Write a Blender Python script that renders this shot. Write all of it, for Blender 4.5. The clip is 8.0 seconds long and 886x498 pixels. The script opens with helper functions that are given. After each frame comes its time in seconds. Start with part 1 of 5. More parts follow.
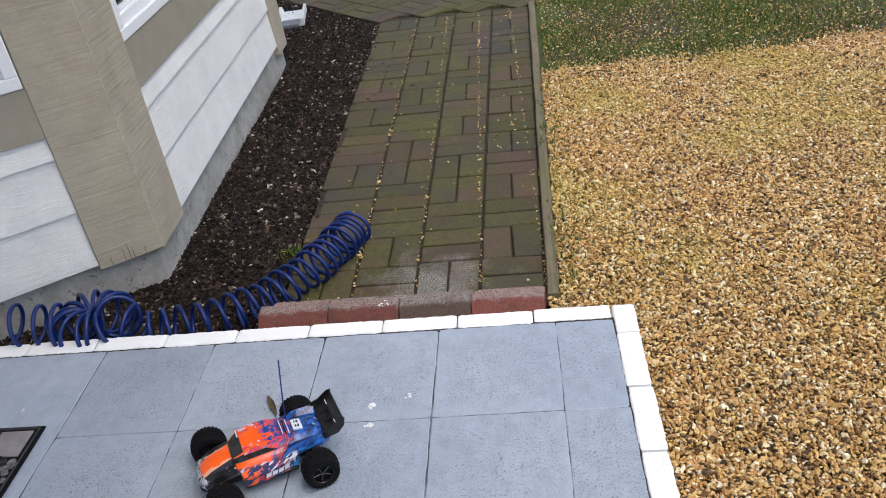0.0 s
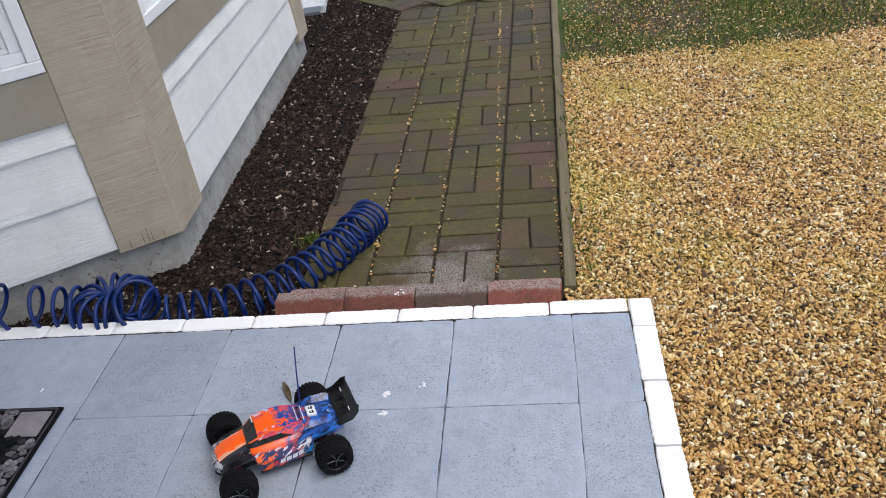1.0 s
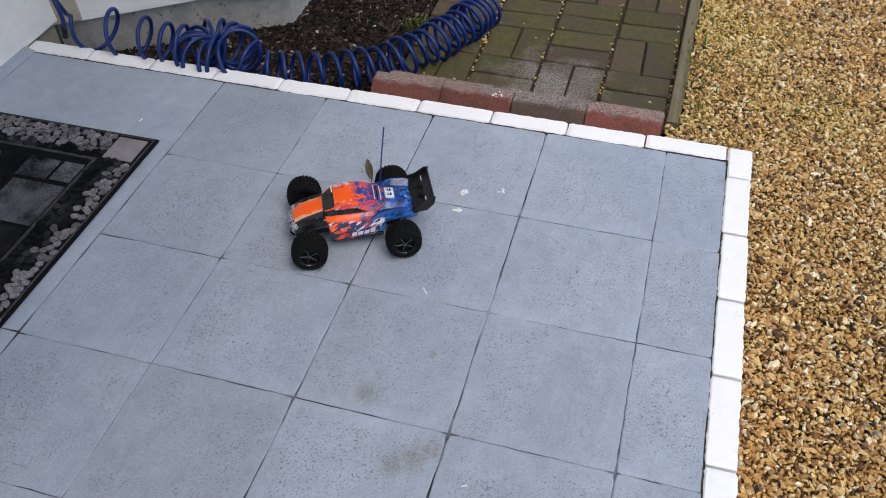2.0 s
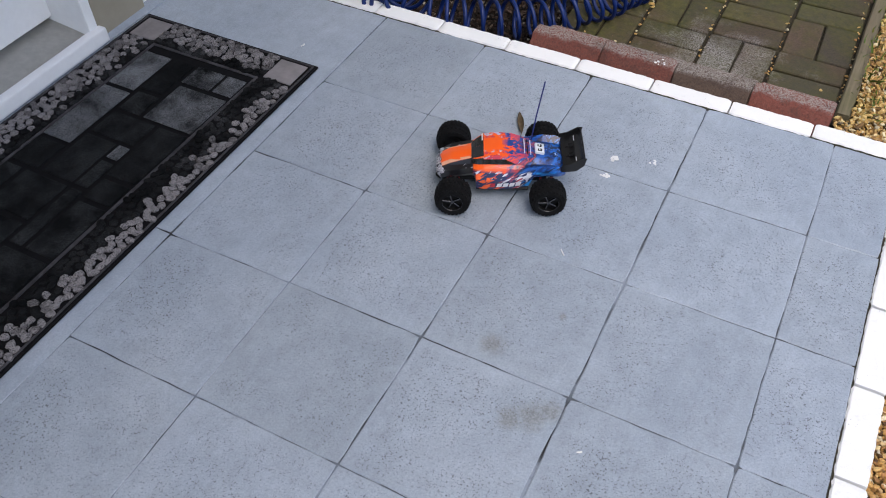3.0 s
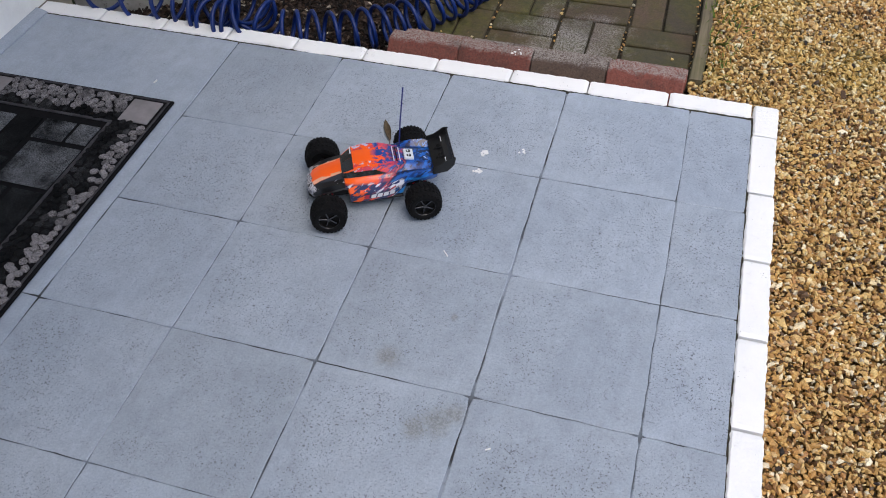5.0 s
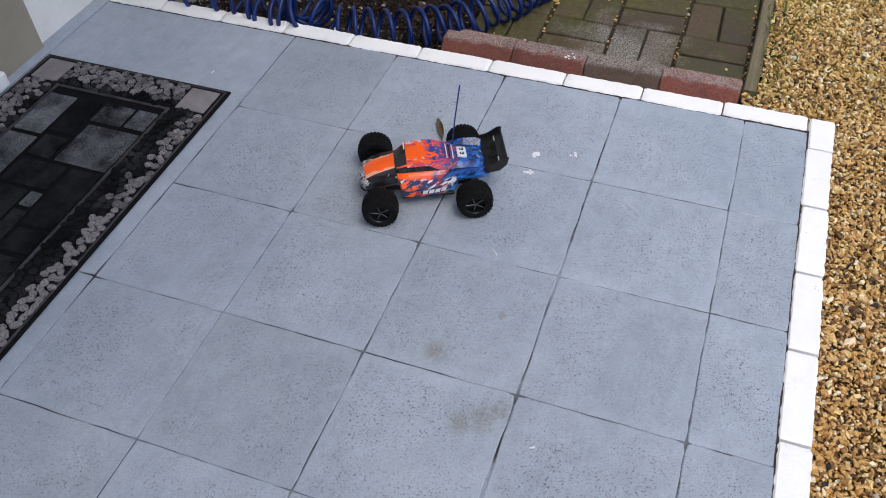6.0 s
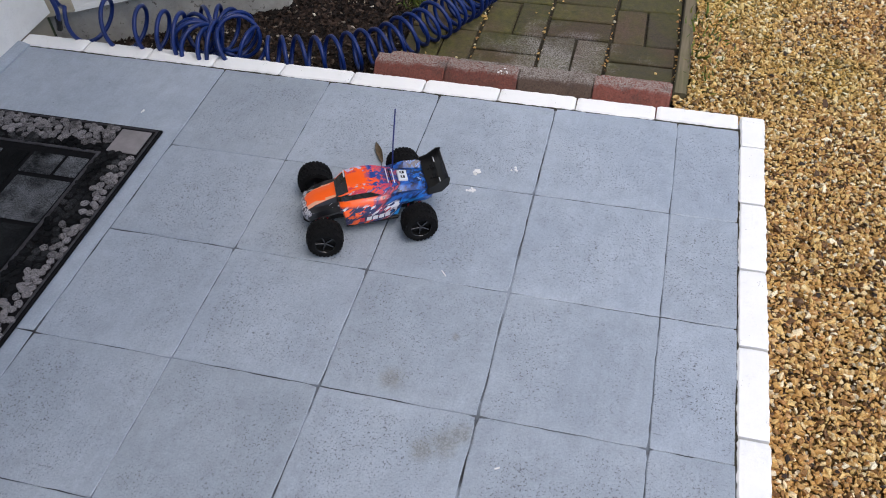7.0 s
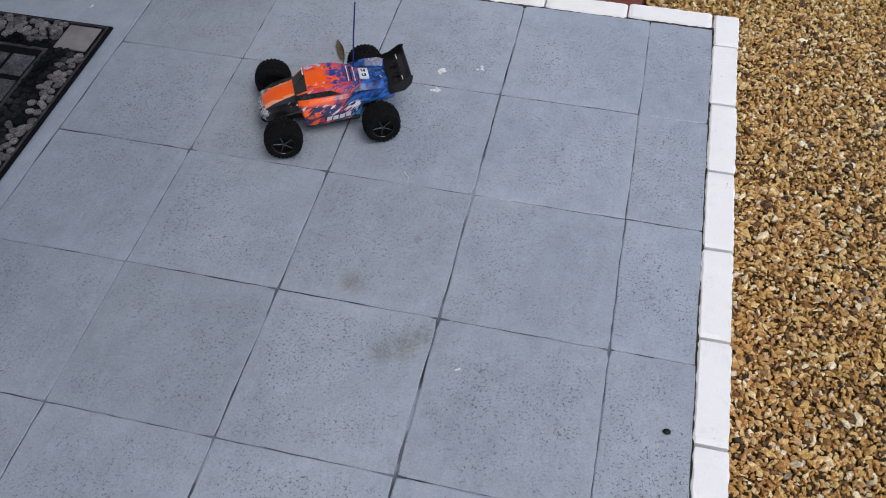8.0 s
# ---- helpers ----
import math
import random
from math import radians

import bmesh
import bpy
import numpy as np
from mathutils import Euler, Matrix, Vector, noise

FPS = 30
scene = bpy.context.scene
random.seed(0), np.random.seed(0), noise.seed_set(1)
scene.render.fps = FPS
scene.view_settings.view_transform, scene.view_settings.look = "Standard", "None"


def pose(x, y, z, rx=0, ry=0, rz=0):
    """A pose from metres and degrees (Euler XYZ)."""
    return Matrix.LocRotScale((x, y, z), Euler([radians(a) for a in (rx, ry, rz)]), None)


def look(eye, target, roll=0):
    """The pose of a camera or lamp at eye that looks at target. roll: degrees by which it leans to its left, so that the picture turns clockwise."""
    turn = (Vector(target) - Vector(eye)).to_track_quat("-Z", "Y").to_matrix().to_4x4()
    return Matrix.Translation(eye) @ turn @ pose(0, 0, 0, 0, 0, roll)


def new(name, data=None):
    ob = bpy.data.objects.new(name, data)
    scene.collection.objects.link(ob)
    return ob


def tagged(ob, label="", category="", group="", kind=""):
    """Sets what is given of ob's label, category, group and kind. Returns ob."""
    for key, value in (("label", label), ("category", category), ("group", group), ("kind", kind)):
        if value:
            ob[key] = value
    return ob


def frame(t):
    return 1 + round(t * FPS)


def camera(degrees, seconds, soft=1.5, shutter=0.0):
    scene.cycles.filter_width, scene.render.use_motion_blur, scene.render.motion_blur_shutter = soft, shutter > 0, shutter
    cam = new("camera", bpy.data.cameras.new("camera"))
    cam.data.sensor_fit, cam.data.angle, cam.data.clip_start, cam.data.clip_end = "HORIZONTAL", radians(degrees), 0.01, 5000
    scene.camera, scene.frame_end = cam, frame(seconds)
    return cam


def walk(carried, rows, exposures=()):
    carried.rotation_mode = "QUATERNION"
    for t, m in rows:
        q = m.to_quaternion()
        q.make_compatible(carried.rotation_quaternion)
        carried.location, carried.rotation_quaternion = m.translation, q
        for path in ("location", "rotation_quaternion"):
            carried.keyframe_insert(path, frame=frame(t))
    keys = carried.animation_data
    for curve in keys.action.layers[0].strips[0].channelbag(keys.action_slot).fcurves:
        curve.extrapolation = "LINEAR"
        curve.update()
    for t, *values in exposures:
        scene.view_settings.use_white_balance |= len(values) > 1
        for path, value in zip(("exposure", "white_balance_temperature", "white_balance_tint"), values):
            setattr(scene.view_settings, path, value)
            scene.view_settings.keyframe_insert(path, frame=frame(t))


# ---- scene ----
cam = camera(54.8, 8.0, soft=1.0, shutter=0.0)
# The paved ground falls away from the house by 1.75 degrees; SLOPE lays everything on the ground along that fall.
SLOPE = Matrix.Rotation(radians(1.746), 4, "Y")
PATH = [
    (0, (-0.051, -1.466, 1.343), (-0.253, 0.233, 0.308), -7.8),
    (0.5, (-0.051, -1.465, 1.343), (-0.271, 0.231, 0.307), -8.0),
    (1, (-0.051, -1.465, 1.343), (-0.294, 0.219, 0.292), -7.5),
    (1.5, (-0.053, -1.462, 1.341), (-0.346, 0.135, 0.172), -5.2),
    (2, (-0.057, -1.455, 1.337), (-0.465, -0.087, -0.064), -1.0),
    (2.2, (-0.056, -1.458, 1.34), (-0.528, -0.166, -0.113), -0.1),
    (3.3, (-0.132, -1.476, 1.319), (-0.759, -0.282, -0.158), -0.6),
    (3.5, (-0.108, -1.457, 1.316), (-0.694, -0.255, -0.171), -2.2),
    (4, (-0.082, -1.44, 1.32), (-0.518, -0.192, -0.181), -2.9),
    (4.2, (-0.078, -1.436, 1.325), (-0.494, -0.18, -0.174), -3.2),
    (5.3, (-0.079, -1.452, 1.324), (-0.508, -0.149, -0.13), -1.7),
    (5.5, (-0.09, -1.462, 1.323), (-0.539, -0.163, -0.13), -1.3),
    (6, (-0.111, -1.473, 1.318), (-0.601, -0.189, -0.135), -1.8),
    (6.5, (-0.115, -1.468, 1.329), (-0.578, -0.163, -0.114), -3.4),
    (7, (-0.116, -1.453, 1.325), (-0.496, -0.111, -0.109), -2.7),
    (7.5, (-0.117, -1.448, 1.313), (-0.451, -0.139, -0.162), -1.8),
    (8, (-0.091, -1.438, 1.277), (-0.387, -0.231, -0.29), -1.2),
]
walk(cam, [(t, SLOPE @ look(eye, target, roll)) for t, eye, target, roll in PATH],
     exposures=((0, 0.24), (1.0, 0.24), (2.0, 0.0), (3.5, 0.13), (4.0, 0.02), (5.5, 0.02), (6.5, 0.06), (7.5, 0.05), (8.0, -0.25)))

# ---- light: a bright overcast sky ----
world = bpy.data.worlds.new("overcast_sky")
scene.world = world
world.use_nodes = True
wn = world.node_tree.nodes
sky = wn.new("ShaderNodeTexSky")
sky.sky_type, sky.sun_disc = "NISHITA", False
sky.sun_elevation, sky.sun_rotation = radians(64), radians(127)
sky.air_density, sky.dust_density = 1.0, 3.0
wn["Background"].inputs["Strength"].default_value = 0.19
world.node_tree.links.new(sky.outputs["Color"], wn["Background"].inputs["Color"])
sun_data = bpy.data.lights.new("sun", "SUN")
sun_data.energy, sun_data.angle, sun_data.color = 1.35, radians(45), (1.0, 0.96, 0.90)
sun = new("sun", sun_data)
sun.matrix_world = look((1.7, -1.3, 4.4), (0, 0, 0))


# ---- materials ----
class Nodes:
    def __init__(self, name):
        self.m = bpy.data.materials.new(name)
        self.m.use_nodes = True
        self.t = self.m.node_tree
        self.b = self.t.nodes["Principled BSDF"]
        self.geo = self.t.nodes.new("ShaderNodeNewGeometry")

    def link(self, a, b):
        self.t.links.new(a, b)

    def local(self, scale=(1, 1, 1)):
        c = self.t.nodes.new("ShaderNodeTexCoord")
        v = self.t.nodes.new("ShaderNodeMapping")
        v.inputs["Scale"].default_value = scale
        self.link(c.outputs["Object"], v.inputs["Vector"])
        return v.outputs["Vector"]

    def noise(self, scale, detail=4, rough=0.6, vector=None, distortion=0.0):
        n = self.t.nodes.new("ShaderNodeTexNoise")
        n.inputs["Scale"].default_value, n.inputs["Detail"].default_value = scale, detail
        n.inputs["Roughness"].default_value, n.inputs["Distortion"].default_value = rough, distortion
        self.link(vector or self.geo.outputs["Position"], n.inputs["Vector"])
        return n.outputs["Fac"]

    def voronoi(self, scale, vector=None, feature="F1"):
        n = self.t.nodes.new("ShaderNodeTexVoronoi")
        n.feature = feature
        n.inputs["Scale"].default_value = scale
        self.link(vector or self.geo.outputs["Position"], n.inputs["Vector"])
        return n.outputs["Distance"]

    def ramp(self, fac, *stops):
        r = self.t.nodes.new("ShaderNodeValToRGB")
        while len(r.color_ramp.elements) < len(stops):
            r.color_ramp.elements.new(0.5)
        for e, (p, c) in zip(r.color_ramp.elements, stops):
            e.position = p
            e.color = (*c, 1) if isinstance(c, tuple) else (c, c, c, 1)
        self.link(fac, r.inputs["Fac"])
        return r.outputs["Color"]

    def mix(self, fac, a, b, blend="MIX"):
        n = self.t.nodes.new("ShaderNodeMix")
        n.data_type, n.blend_type = "RGBA", blend
        for value, socket in ((fac, n.inputs[0]), (a, n.inputs[6]), (b, n.inputs[7])):
            if isinstance(value, (int, float)):
                socket.default_value = value if socket == n.inputs[0] else (value, value, value, 1)
            elif isinstance(value, tuple):
                socket.default_value = (*value, 1)
            else:
                self.link(value, socket)
        return n.outputs[2]

    def island(self):
        return self.geo.outputs["Random Per Island"]

    def piece(self):
        return self.t.nodes.new("ShaderNodeObjectInfo").outputs["Random"]

    def bump(self, height, strength=0.3, distance=0.002, below=None):
        n = self.t.nodes.new("ShaderNodeBump")
        n.inputs["Strength"].default_value, n.inputs["Distance"].default_value = strength, distance
        self.link(height, n.inputs["Height"])
        if below:
            self.link(below, n.inputs["Normal"])
        return n.outputs["Normal"]

    def done(self, color, rough=0.8, normal=None, metal=0.0, coat=0.0, spec=0.5):
        b = self.b
        if isinstance(color, tuple):
            b.inputs["Base Color"].default_value = (*color, 1)
        else:
            self.link(color, b.inputs["Base Color"])
        if isinstance(rough, (int, float)):
            b.inputs["Roughness"].default_value = rough
        else:
            self.link(rough, b.inputs["Roughness"])
        b.inputs["Metallic"].default_value = metal
        b.inputs["Coat Weight"].default_value = coat
        b.inputs["Specular IOR Level"].default_value = spec
        if normal:
            self.link(normal, b.inputs["Normal"])
        return self.m


def grey_paint():
    n = Nodes("grey_painted_concrete")
    wide = n.ramp(n.noise(2.6, 5, 0.65), (0.32, (0.285, 0.330, 0.396)), (0.5, (0.322, 0.369, 0.436)), (0.68, (0.360, 0.407, 0.474)))
    mott = n.ramp(n.noise(22, 5, 0.7), (0.3, 0.88), (0.7, 1.08))
    col = n.mix(1.0, wide, mott, "MULTIPLY")
    col = n.mix(1.0, col, n.ramp(n.piece(), (0.0, (0.93, 0.93, 0.92)), (0.5, (1.0, 1.0, 1.0)), (1.0, (1.06, 1.06, 1.06))), "MULTIPLY")
    # long faint trowel streaks
    streak = n.ramp(n.noise(1.0, 4, 0.7, n.local((90, 7, 1))), (0.35, 0.96), (0.65, 1.03))
    col = n.mix(1.0, col, streak, "MULTIPLY")
    # the rough middle of each tile, its margin trowelled smooth
    tc = n.t.nodes.new("ShaderNodeTexCoord")
    flat = n.t.nodes.new("ShaderNodeVectorMath")
    flat.operation = "ABSOLUTE"
    n.link(tc.outputs["Object"], flat.inputs[0])
    sep = n.t.nodes.new("ShaderNodeSeparateXYZ")
    n.link(flat.outputs[0], sep.inputs[0])
    reach = n.t.nodes.new("ShaderNodeMath")
    reach.operation = "MAXIMUM"
    n.link(sep.outputs["X"], reach.inputs[0])
    n.link(sep.outputs["Y"], reach.inputs[1])
    wobble = n.mix(0.88, n.noise(11, 4, 0.7), reach.outputs[0])
    middle = n.ramp(wobble, (0.155, 1.0), (0.192, 0.10))
    middle = n.mix(1.0, middle, n.ramp(n.noise(4.5, 4, 0.65), (0.34, 0.25), (0.56, 1.0)), "MULTIPLY")
    pores = n.ramp(n.noise(250, 2, 0.6, distortion=0.5), (0.585, 0.0), (0.64, 1.0))
    pit = n.mix(1.0, pores, middle, "MULTIPLY")
    holes = n.mix(1.0, n.ramp(n.voronoi(95), (0.10, 1.0), (0.17, 0.0)), n.ramp(n.noise(34, 2), (0.47, 0.0), (0.53, 1.0)), "MULTIPLY")
    pit = n.mix(1.0, pit, n.mix(1.0, holes, middle, "MULTIPLY"), "LIGHTEN")
    lone = n.mix(1.0, n.ramp(n.voronoi(38), (0.05, 1.0), (0.085, 0.0)), n.ramp(n.noise(17, 2), (0.56, 0.0), (0.60, 1.0)), "MULTIPLY")
    pit = n.mix(1.0, pit, lone, "LIGHTEN")
    col = n.mix(n.mix(1.0, pit, 0.82, "MULTIPLY"), col, (0.065, 0.072, 0.084))
    # greenish foot-worn stains, broken up by the pores
    stain = n.ramp(n.noise(4.2, 4, 0.7, distortion=0.4), (0.64, 0.0), (0.80, 0.35))
    for sx, sy, size in ((-0.482, -0.565, 0.034), (-0.350, -0.680, 0.040), (-0.325, -0.655, 0.030), (-0.385, -0.700, 0.030), (-0.385, -0.44, 0.012)):
        far = n.t.nodes.new("ShaderNodeVectorMath")
        far.operation = "DISTANCE"
        far.inputs[1].default_value = SLOPE @ Vector((sx, sy, 0))
        n.link(n.geo.outputs["Position"], far.inputs[0])
        over = n.t.nodes.new("ShaderNodeMath")
        over.operation, over.inputs[1].default_value = "DIVIDE", size
        n.link(far.outputs["Value"], over.inputs[0])
        spot = n.ramp(n.mix(0.62, over.outputs[0], n.noise(70, 6, 0.85)), (0.42, 0.55), (0.68, 0.0))
        stain = n.mix(1.0, stain, spot, "LIGHTEN")
    col = n.mix(stain, col, n.ramp(n.noise(240, 2), (0.42, (0.085, 0.080, 0.055)), (0.58, (0.235, 0.235, 0.205))))
    col = n.mix(1.0, col, n.ramp(n.noise(260, 3, 0.8), (0.3, 0.84), (0.7, 1.13)), "MULTIPLY")
    nrm = n.bump(n.noise(260, 3, 0.6), 0.45, 0.002)
    nrm = n.bump(n.ramp(pit, (0, 1.0), (1, 0.0)), 0.6, 0.0015, nrm)
    return n.done(col, n.ramp(n.noise(9, 4), (0.3, 0.34), (0.7, 0.48)), nrm, spec=0.8)


def joint_grime():
    n = Nodes("dark_joint_grime")
    col = n.ramp(n.noise(9, 4), (0.36, (0.022, 0.022, 0.024)), (0.50, (0.10, 0.115, 0.135)), (0.60, (0.24, 0.275, 0.33)))
    return n.done(col, 0.9, n.bump(n.noise(300), 0.5))


def white_paint():
    n = Nodes("white_masonry_paint")
    col = n.ramp(n.noise(35, 5, 0.7), (0.22, (0.74, 0.74, 0.74)), (0.40, (0.86, 0.86, 0.86)), (1.0, (0.90, 0.90, 0.90)))
    dirt = n.ramp(n.noise(14, 6, 0.75), (0.66, 0.0), (0.8, 0.4))
    col = n.mix(dirt, col, (0.42, 0.40, 0.37))
    # pinholes and chips where dark brick shows through
    holes = n.mix(1.0, n.ramp(n.voronoi(150), (0.10, 1.0), (0.20, 0.0)), n.ramp(n.noise(20, 3, 0.7), (0.60, 0.0), (0.66, 0.85)), "MULTIPLY")
    col = n.mix(holes, col, (0.08, 0.07, 0.065))
    return n.done(col, 0.62, n.bump(n.noise(160, 4, 0.7), 0.6, 0.004))


def paver():
    n = Nodes("weathered_brick_paver")
    base = n.ramp(n.piece(), (0.0, (0.047, 0.036, 0.023)), (0.2, (0.082, 0.047, 0.030)), (0.4, (0.039, 0.034, 0.023)), (0.6, (0.094, 0.056, 0.037)), (0.8, (0.056, 0.044, 0.027)), (1.0, (0.072, 0.047, 0.030)))
    grain = n.ramp(n.noise(190, 4, 0.75), (0.3, 0.45), (0.7, 1.55))
    col = n.mix(1.0, base, grain, "MULTIPLY")
    moss = n.ramp(n.noise(3.4, 5, 0.72, distortion=0.5), (0.36, 0.0), (0.60, 0.85))
    green = n.ramp(n.noise(60, 4), (0.3, (0.034, 0.038, 0.005)), (0.7, (0.092, 0.086, 0.013)))
    col = n.mix(moss, col, n.mix(1.0, green, n.ramp(n.piece(), (0.0, 0.8), (1.0, 1.15)), "MULTIPLY"))
    # damp soot-dark patches
    damp = n.ramp(n.noise(2.3, 5, 0.7), (0.50, 0.0), (0.66, 0.55))
    col = n.mix(damp, col, (0.040, 0.037, 0.030))
    salt = n.ramp(n.noise(2.1, 5, 0.7), (0.64, 0.0), (0.76, 0.3))
    far = n.t.nodes.new("ShaderNodeVectorMath")
    far.operation = "DISTANCE"
    far.inputs[1].default_value = SLOPE @ Vector((-0.36, 0.74, -0.14))
    n.link(n.geo.outputs["Position"], far.inputs[0])
    salt = n.mix(1.0, salt, n.ramp(n.mix(0.4, far.outputs["Value"], n.noise(9, 4, 0.7)), (0.20, 0.55), (0.34, 0.0)), "LIGHTEN")
    salt = n.mix(1.0, salt, n.ramp(n.noise(240, 3), (0.42, 0.0), (0.58, 1.0)), "MULTIPLY")
    col = n.mix(salt, col, (0.46, 0.44, 0.42))
    nrm = n.bump(n.noise(210, 5, 0.75), 0.6, 0.003)
    nrm = n.bump(n.noise(30, 3), 0.3, 0.005, nrm)
    return n.done(col, 0.82, nrm)


def red_brick(name, tone):
    n = Nodes(name)
    grain = n.ramp(n.noise(200, 4, 0.8), (0.3, 0.55), (0.7, 1.45))
    col = n.mix(1.0, n.ramp(n.piece(), (0.0, tuple(0.85 * c for c in tone)), (1.0, tuple(1.15 * c for c in tone))), grain, "MULTIPLY")
    # the trodden top is rubbed grey, the bevel towards the patio keeps its red
    tc = n.t.nodes.new("ShaderNodeTexCoord")
    sep = n.t.nodes.new("ShaderNodeSeparateXYZ")
    n.link(tc.outputs["Object"], sep.inputs[0])
    across = n.t.nodes.new("ShaderNodeMath")
    across.operation, across.inputs[1].default_value, across.inputs[2].default_value = "MULTIPLY_ADD", 12.0, 0.45
    n.link(sep.outputs["Y"], across.inputs[0])
    rub = n.ramp(n.mix(0.3, across.outputs[0], n.noise(22, 5, 0.75)), (0.40, 0.05), (0.50, 0.9))
    rub = n.mix(1.0, rub, n.ramp(n.noise(260, 3), (0.40, 0.0), (0.58, 1.0)), "MULTIPLY")
    col = n.mix(rub, col, (0.34, 0.31, 0.285))
    dark = n.ramp(n.noise(13, 5, 0.7), (0.52, 0.0), (0.7, 0.6))
    col = n.mix(dark, col, (0.05, 0.03, 0.024))
    return n.done(col, 0.85, n.bump(n.noise(240, 5, 0.8), 0.8, 0.004))


def soil(name, a, b):
    n = Nodes(name)
    col = n.ramp(n.noise(45, 6, 0.75), (0.3, a), (0.7, b))
    return n.done(col, 0.95, n.bump(n.noise(120, 6, 0.8), 1.0, 0.008))


def scatter(name, stops, rough=0.75, speck=0.25):
    n = Nodes(name)
    col = n.ramp(n.island(), *stops)
    grain = n.ramp(n.noise(320, 3, 0.7), (0.3, 1 - speck), (0.7, 1 + speck))
    col = n.mix(1.0, col, grain, "MULTIPLY")
    return n, col


def gravel_mat():
    n, col = scatter("honey_gravel", ((0.0, (0.026, 0.015, 0.006)), (0.10, (0.15, 0.072, 0.022)), (0.24, (0.38, 0.205, 0.056)), (0.44, (0.54, 0.335, 0.108)), (0.62, (0.65, 0.465, 0.185)), (0.74, (0.38, 0.190, 0.062)), (0.87, (0.68, 0.545, 0.285)), (0.965, (0.78, 0.71, 0.52)), (1.0, (0.14, 0.105, 0.075))), speck=0.3)
    moss = n.ramp(n.noise(1.3, 3, 0.6), (0.46, 0.0), (0.66, 0.42))
    sep = n.t.nodes.new("ShaderNodeSeparateXYZ")
    n.link(n.geo.outputs["Position"], sep.inputs[0])
    damp = n.ramp(n.mix(0.35, sep.outputs["Y"], n.noise(2.0, 3)), (0.22, 0.0), (0.62, 1.0))
    col = n.mix(n.mix(1.0, moss, damp, "MULTIPLY"), col, (0.46, 0.39, 0.06))
    # a rosier drift of stones
    rose = n.ramp(n.noise(0.9, 3, 0.6, n.local((1.0, 1.0, 1.0))), (0.50, 0.0), (0.66, 0.35))
    col = n.mix(rose, col, n.mix(1.0, col, (1.12, 0.88, 0.80), "MULTIPLY"))
    return n.done(col, 0.6, n.bump(n.noise(300, 3), 0.4, 0.002))


def bark_mat():
    n, col = scatter("bark_mulch", ((0.0, (0.003, 0.0022, 0.0019)), (0.30, (0.010, 0.0065, 0.005)), (0.6, (0.021, 0.0125, 0.0088)), (0.84, (0.042, 0.026, 0.019)), (0.955, (0.085, 0.060, 0.046)), (0.990, (0.30, 0.26, 0.21)), (1.0, (0.58, 0.52, 0.44))), speck=0.45)
    return n.done(col, 0.85, n.bump(n.noise(220, 4, 0.7), 0.6, 0.003), spec=0.25)


def grass_mat():
    n, col = scatter("lawn_grass", ((0.0, (0.030, 0.060, 0.005)), (0.5, (0.085, 0.135, 0.012)), (0.85, (0.18, 0.21, 0.035)), (1.0, (0.28, 0.23, 0.08))))
    return n.done(col, 0.7)


def timber_mat():
    n = Nodes("mossy_edging_timber")
    v = n.local((60, 2.0, 60))
    col = n.ramp(n.noise(1.0, 5, 0.7, v), (0.3, (0.085, 0.068, 0.038)), (0.7, (0.20, 0.165, 0.105)))
    moss = n.ramp(n.noise(5, 4), (0.45, 0.0), (0.65, 0.6))
    col = n.mix(moss, col, (0.10, 0.10, 0.035))
    return n.done(col, 0.85, n.bump(n.noise(1.0, 5, 0.7, v), 0.6, 0.004))


def siding_mat():
    n = Nodes("white_painted_lap_siding")
    v = n.local((7.0, 40, 60))
    grain = n.noise(1.6, 5, 0.65, v, 0.8)
    col = n.ramp(n.noise(6, 5, 0.7), (0.3, (0.74, 0.735, 0.725)), (0.6, (0.84, 0.835, 0.825)))
    streak = n.ramp(grain, (0.62, 0.0), (0.8, 0.12))
    col = n.mix(streak, col, (0.62, 0.59, 0.54))
    return n.done(col, 0.5, n.bump(n.ramp(grain, (0.38, 0), (0.62, 1)), 0.5, 0.003))


def beige_mat():
    n = Nodes("beige_rough_sawn_trim")
    v = n.local((4, 4, 105))
    grain = n.noise(1.0, 4, 0.65, v, 0.25)
    col = n.ramp(n.noise(7, 5, 0.7), (0.3, (0.36, 0.318, 0.245)), (0.7, (0.44, 0.392, 0.308)))
    streak = n.ramp(grain, (0.34, 0.34), (0.5, 0.0))
    streak = n.mix(1.0, streak, n.ramp(n.noise(5, 4, 0.7), (0.35, 0.25), (0.65, 1.0)), "MULTIPLY")
    col = n.mix(streak, col, (0.24, 0.19, 0.13))
    stain = n.ramp(n.noise(3.5, 5, 0.7, distortion=0.5), (0.52, 0.0), (0.72, 0.45))
    col = n.mix(stain, col, (0.29, 0.235, 0.165))
    return n.done(col, 0.68, n.bump(grain, 0.8, 0.005))


def beige_smooth_mat():
    n = Nodes("beige_painted_board")
    col = n.ramp(n.noise(8, 5, 0.7), (0.3, (0.285, 0.255, 0.20)), (0.7, (0.34, 0.305, 0.242)))
    return n.done(col, 0.6, n.bump(n.noise(120, 4), 0.2, 0.002))


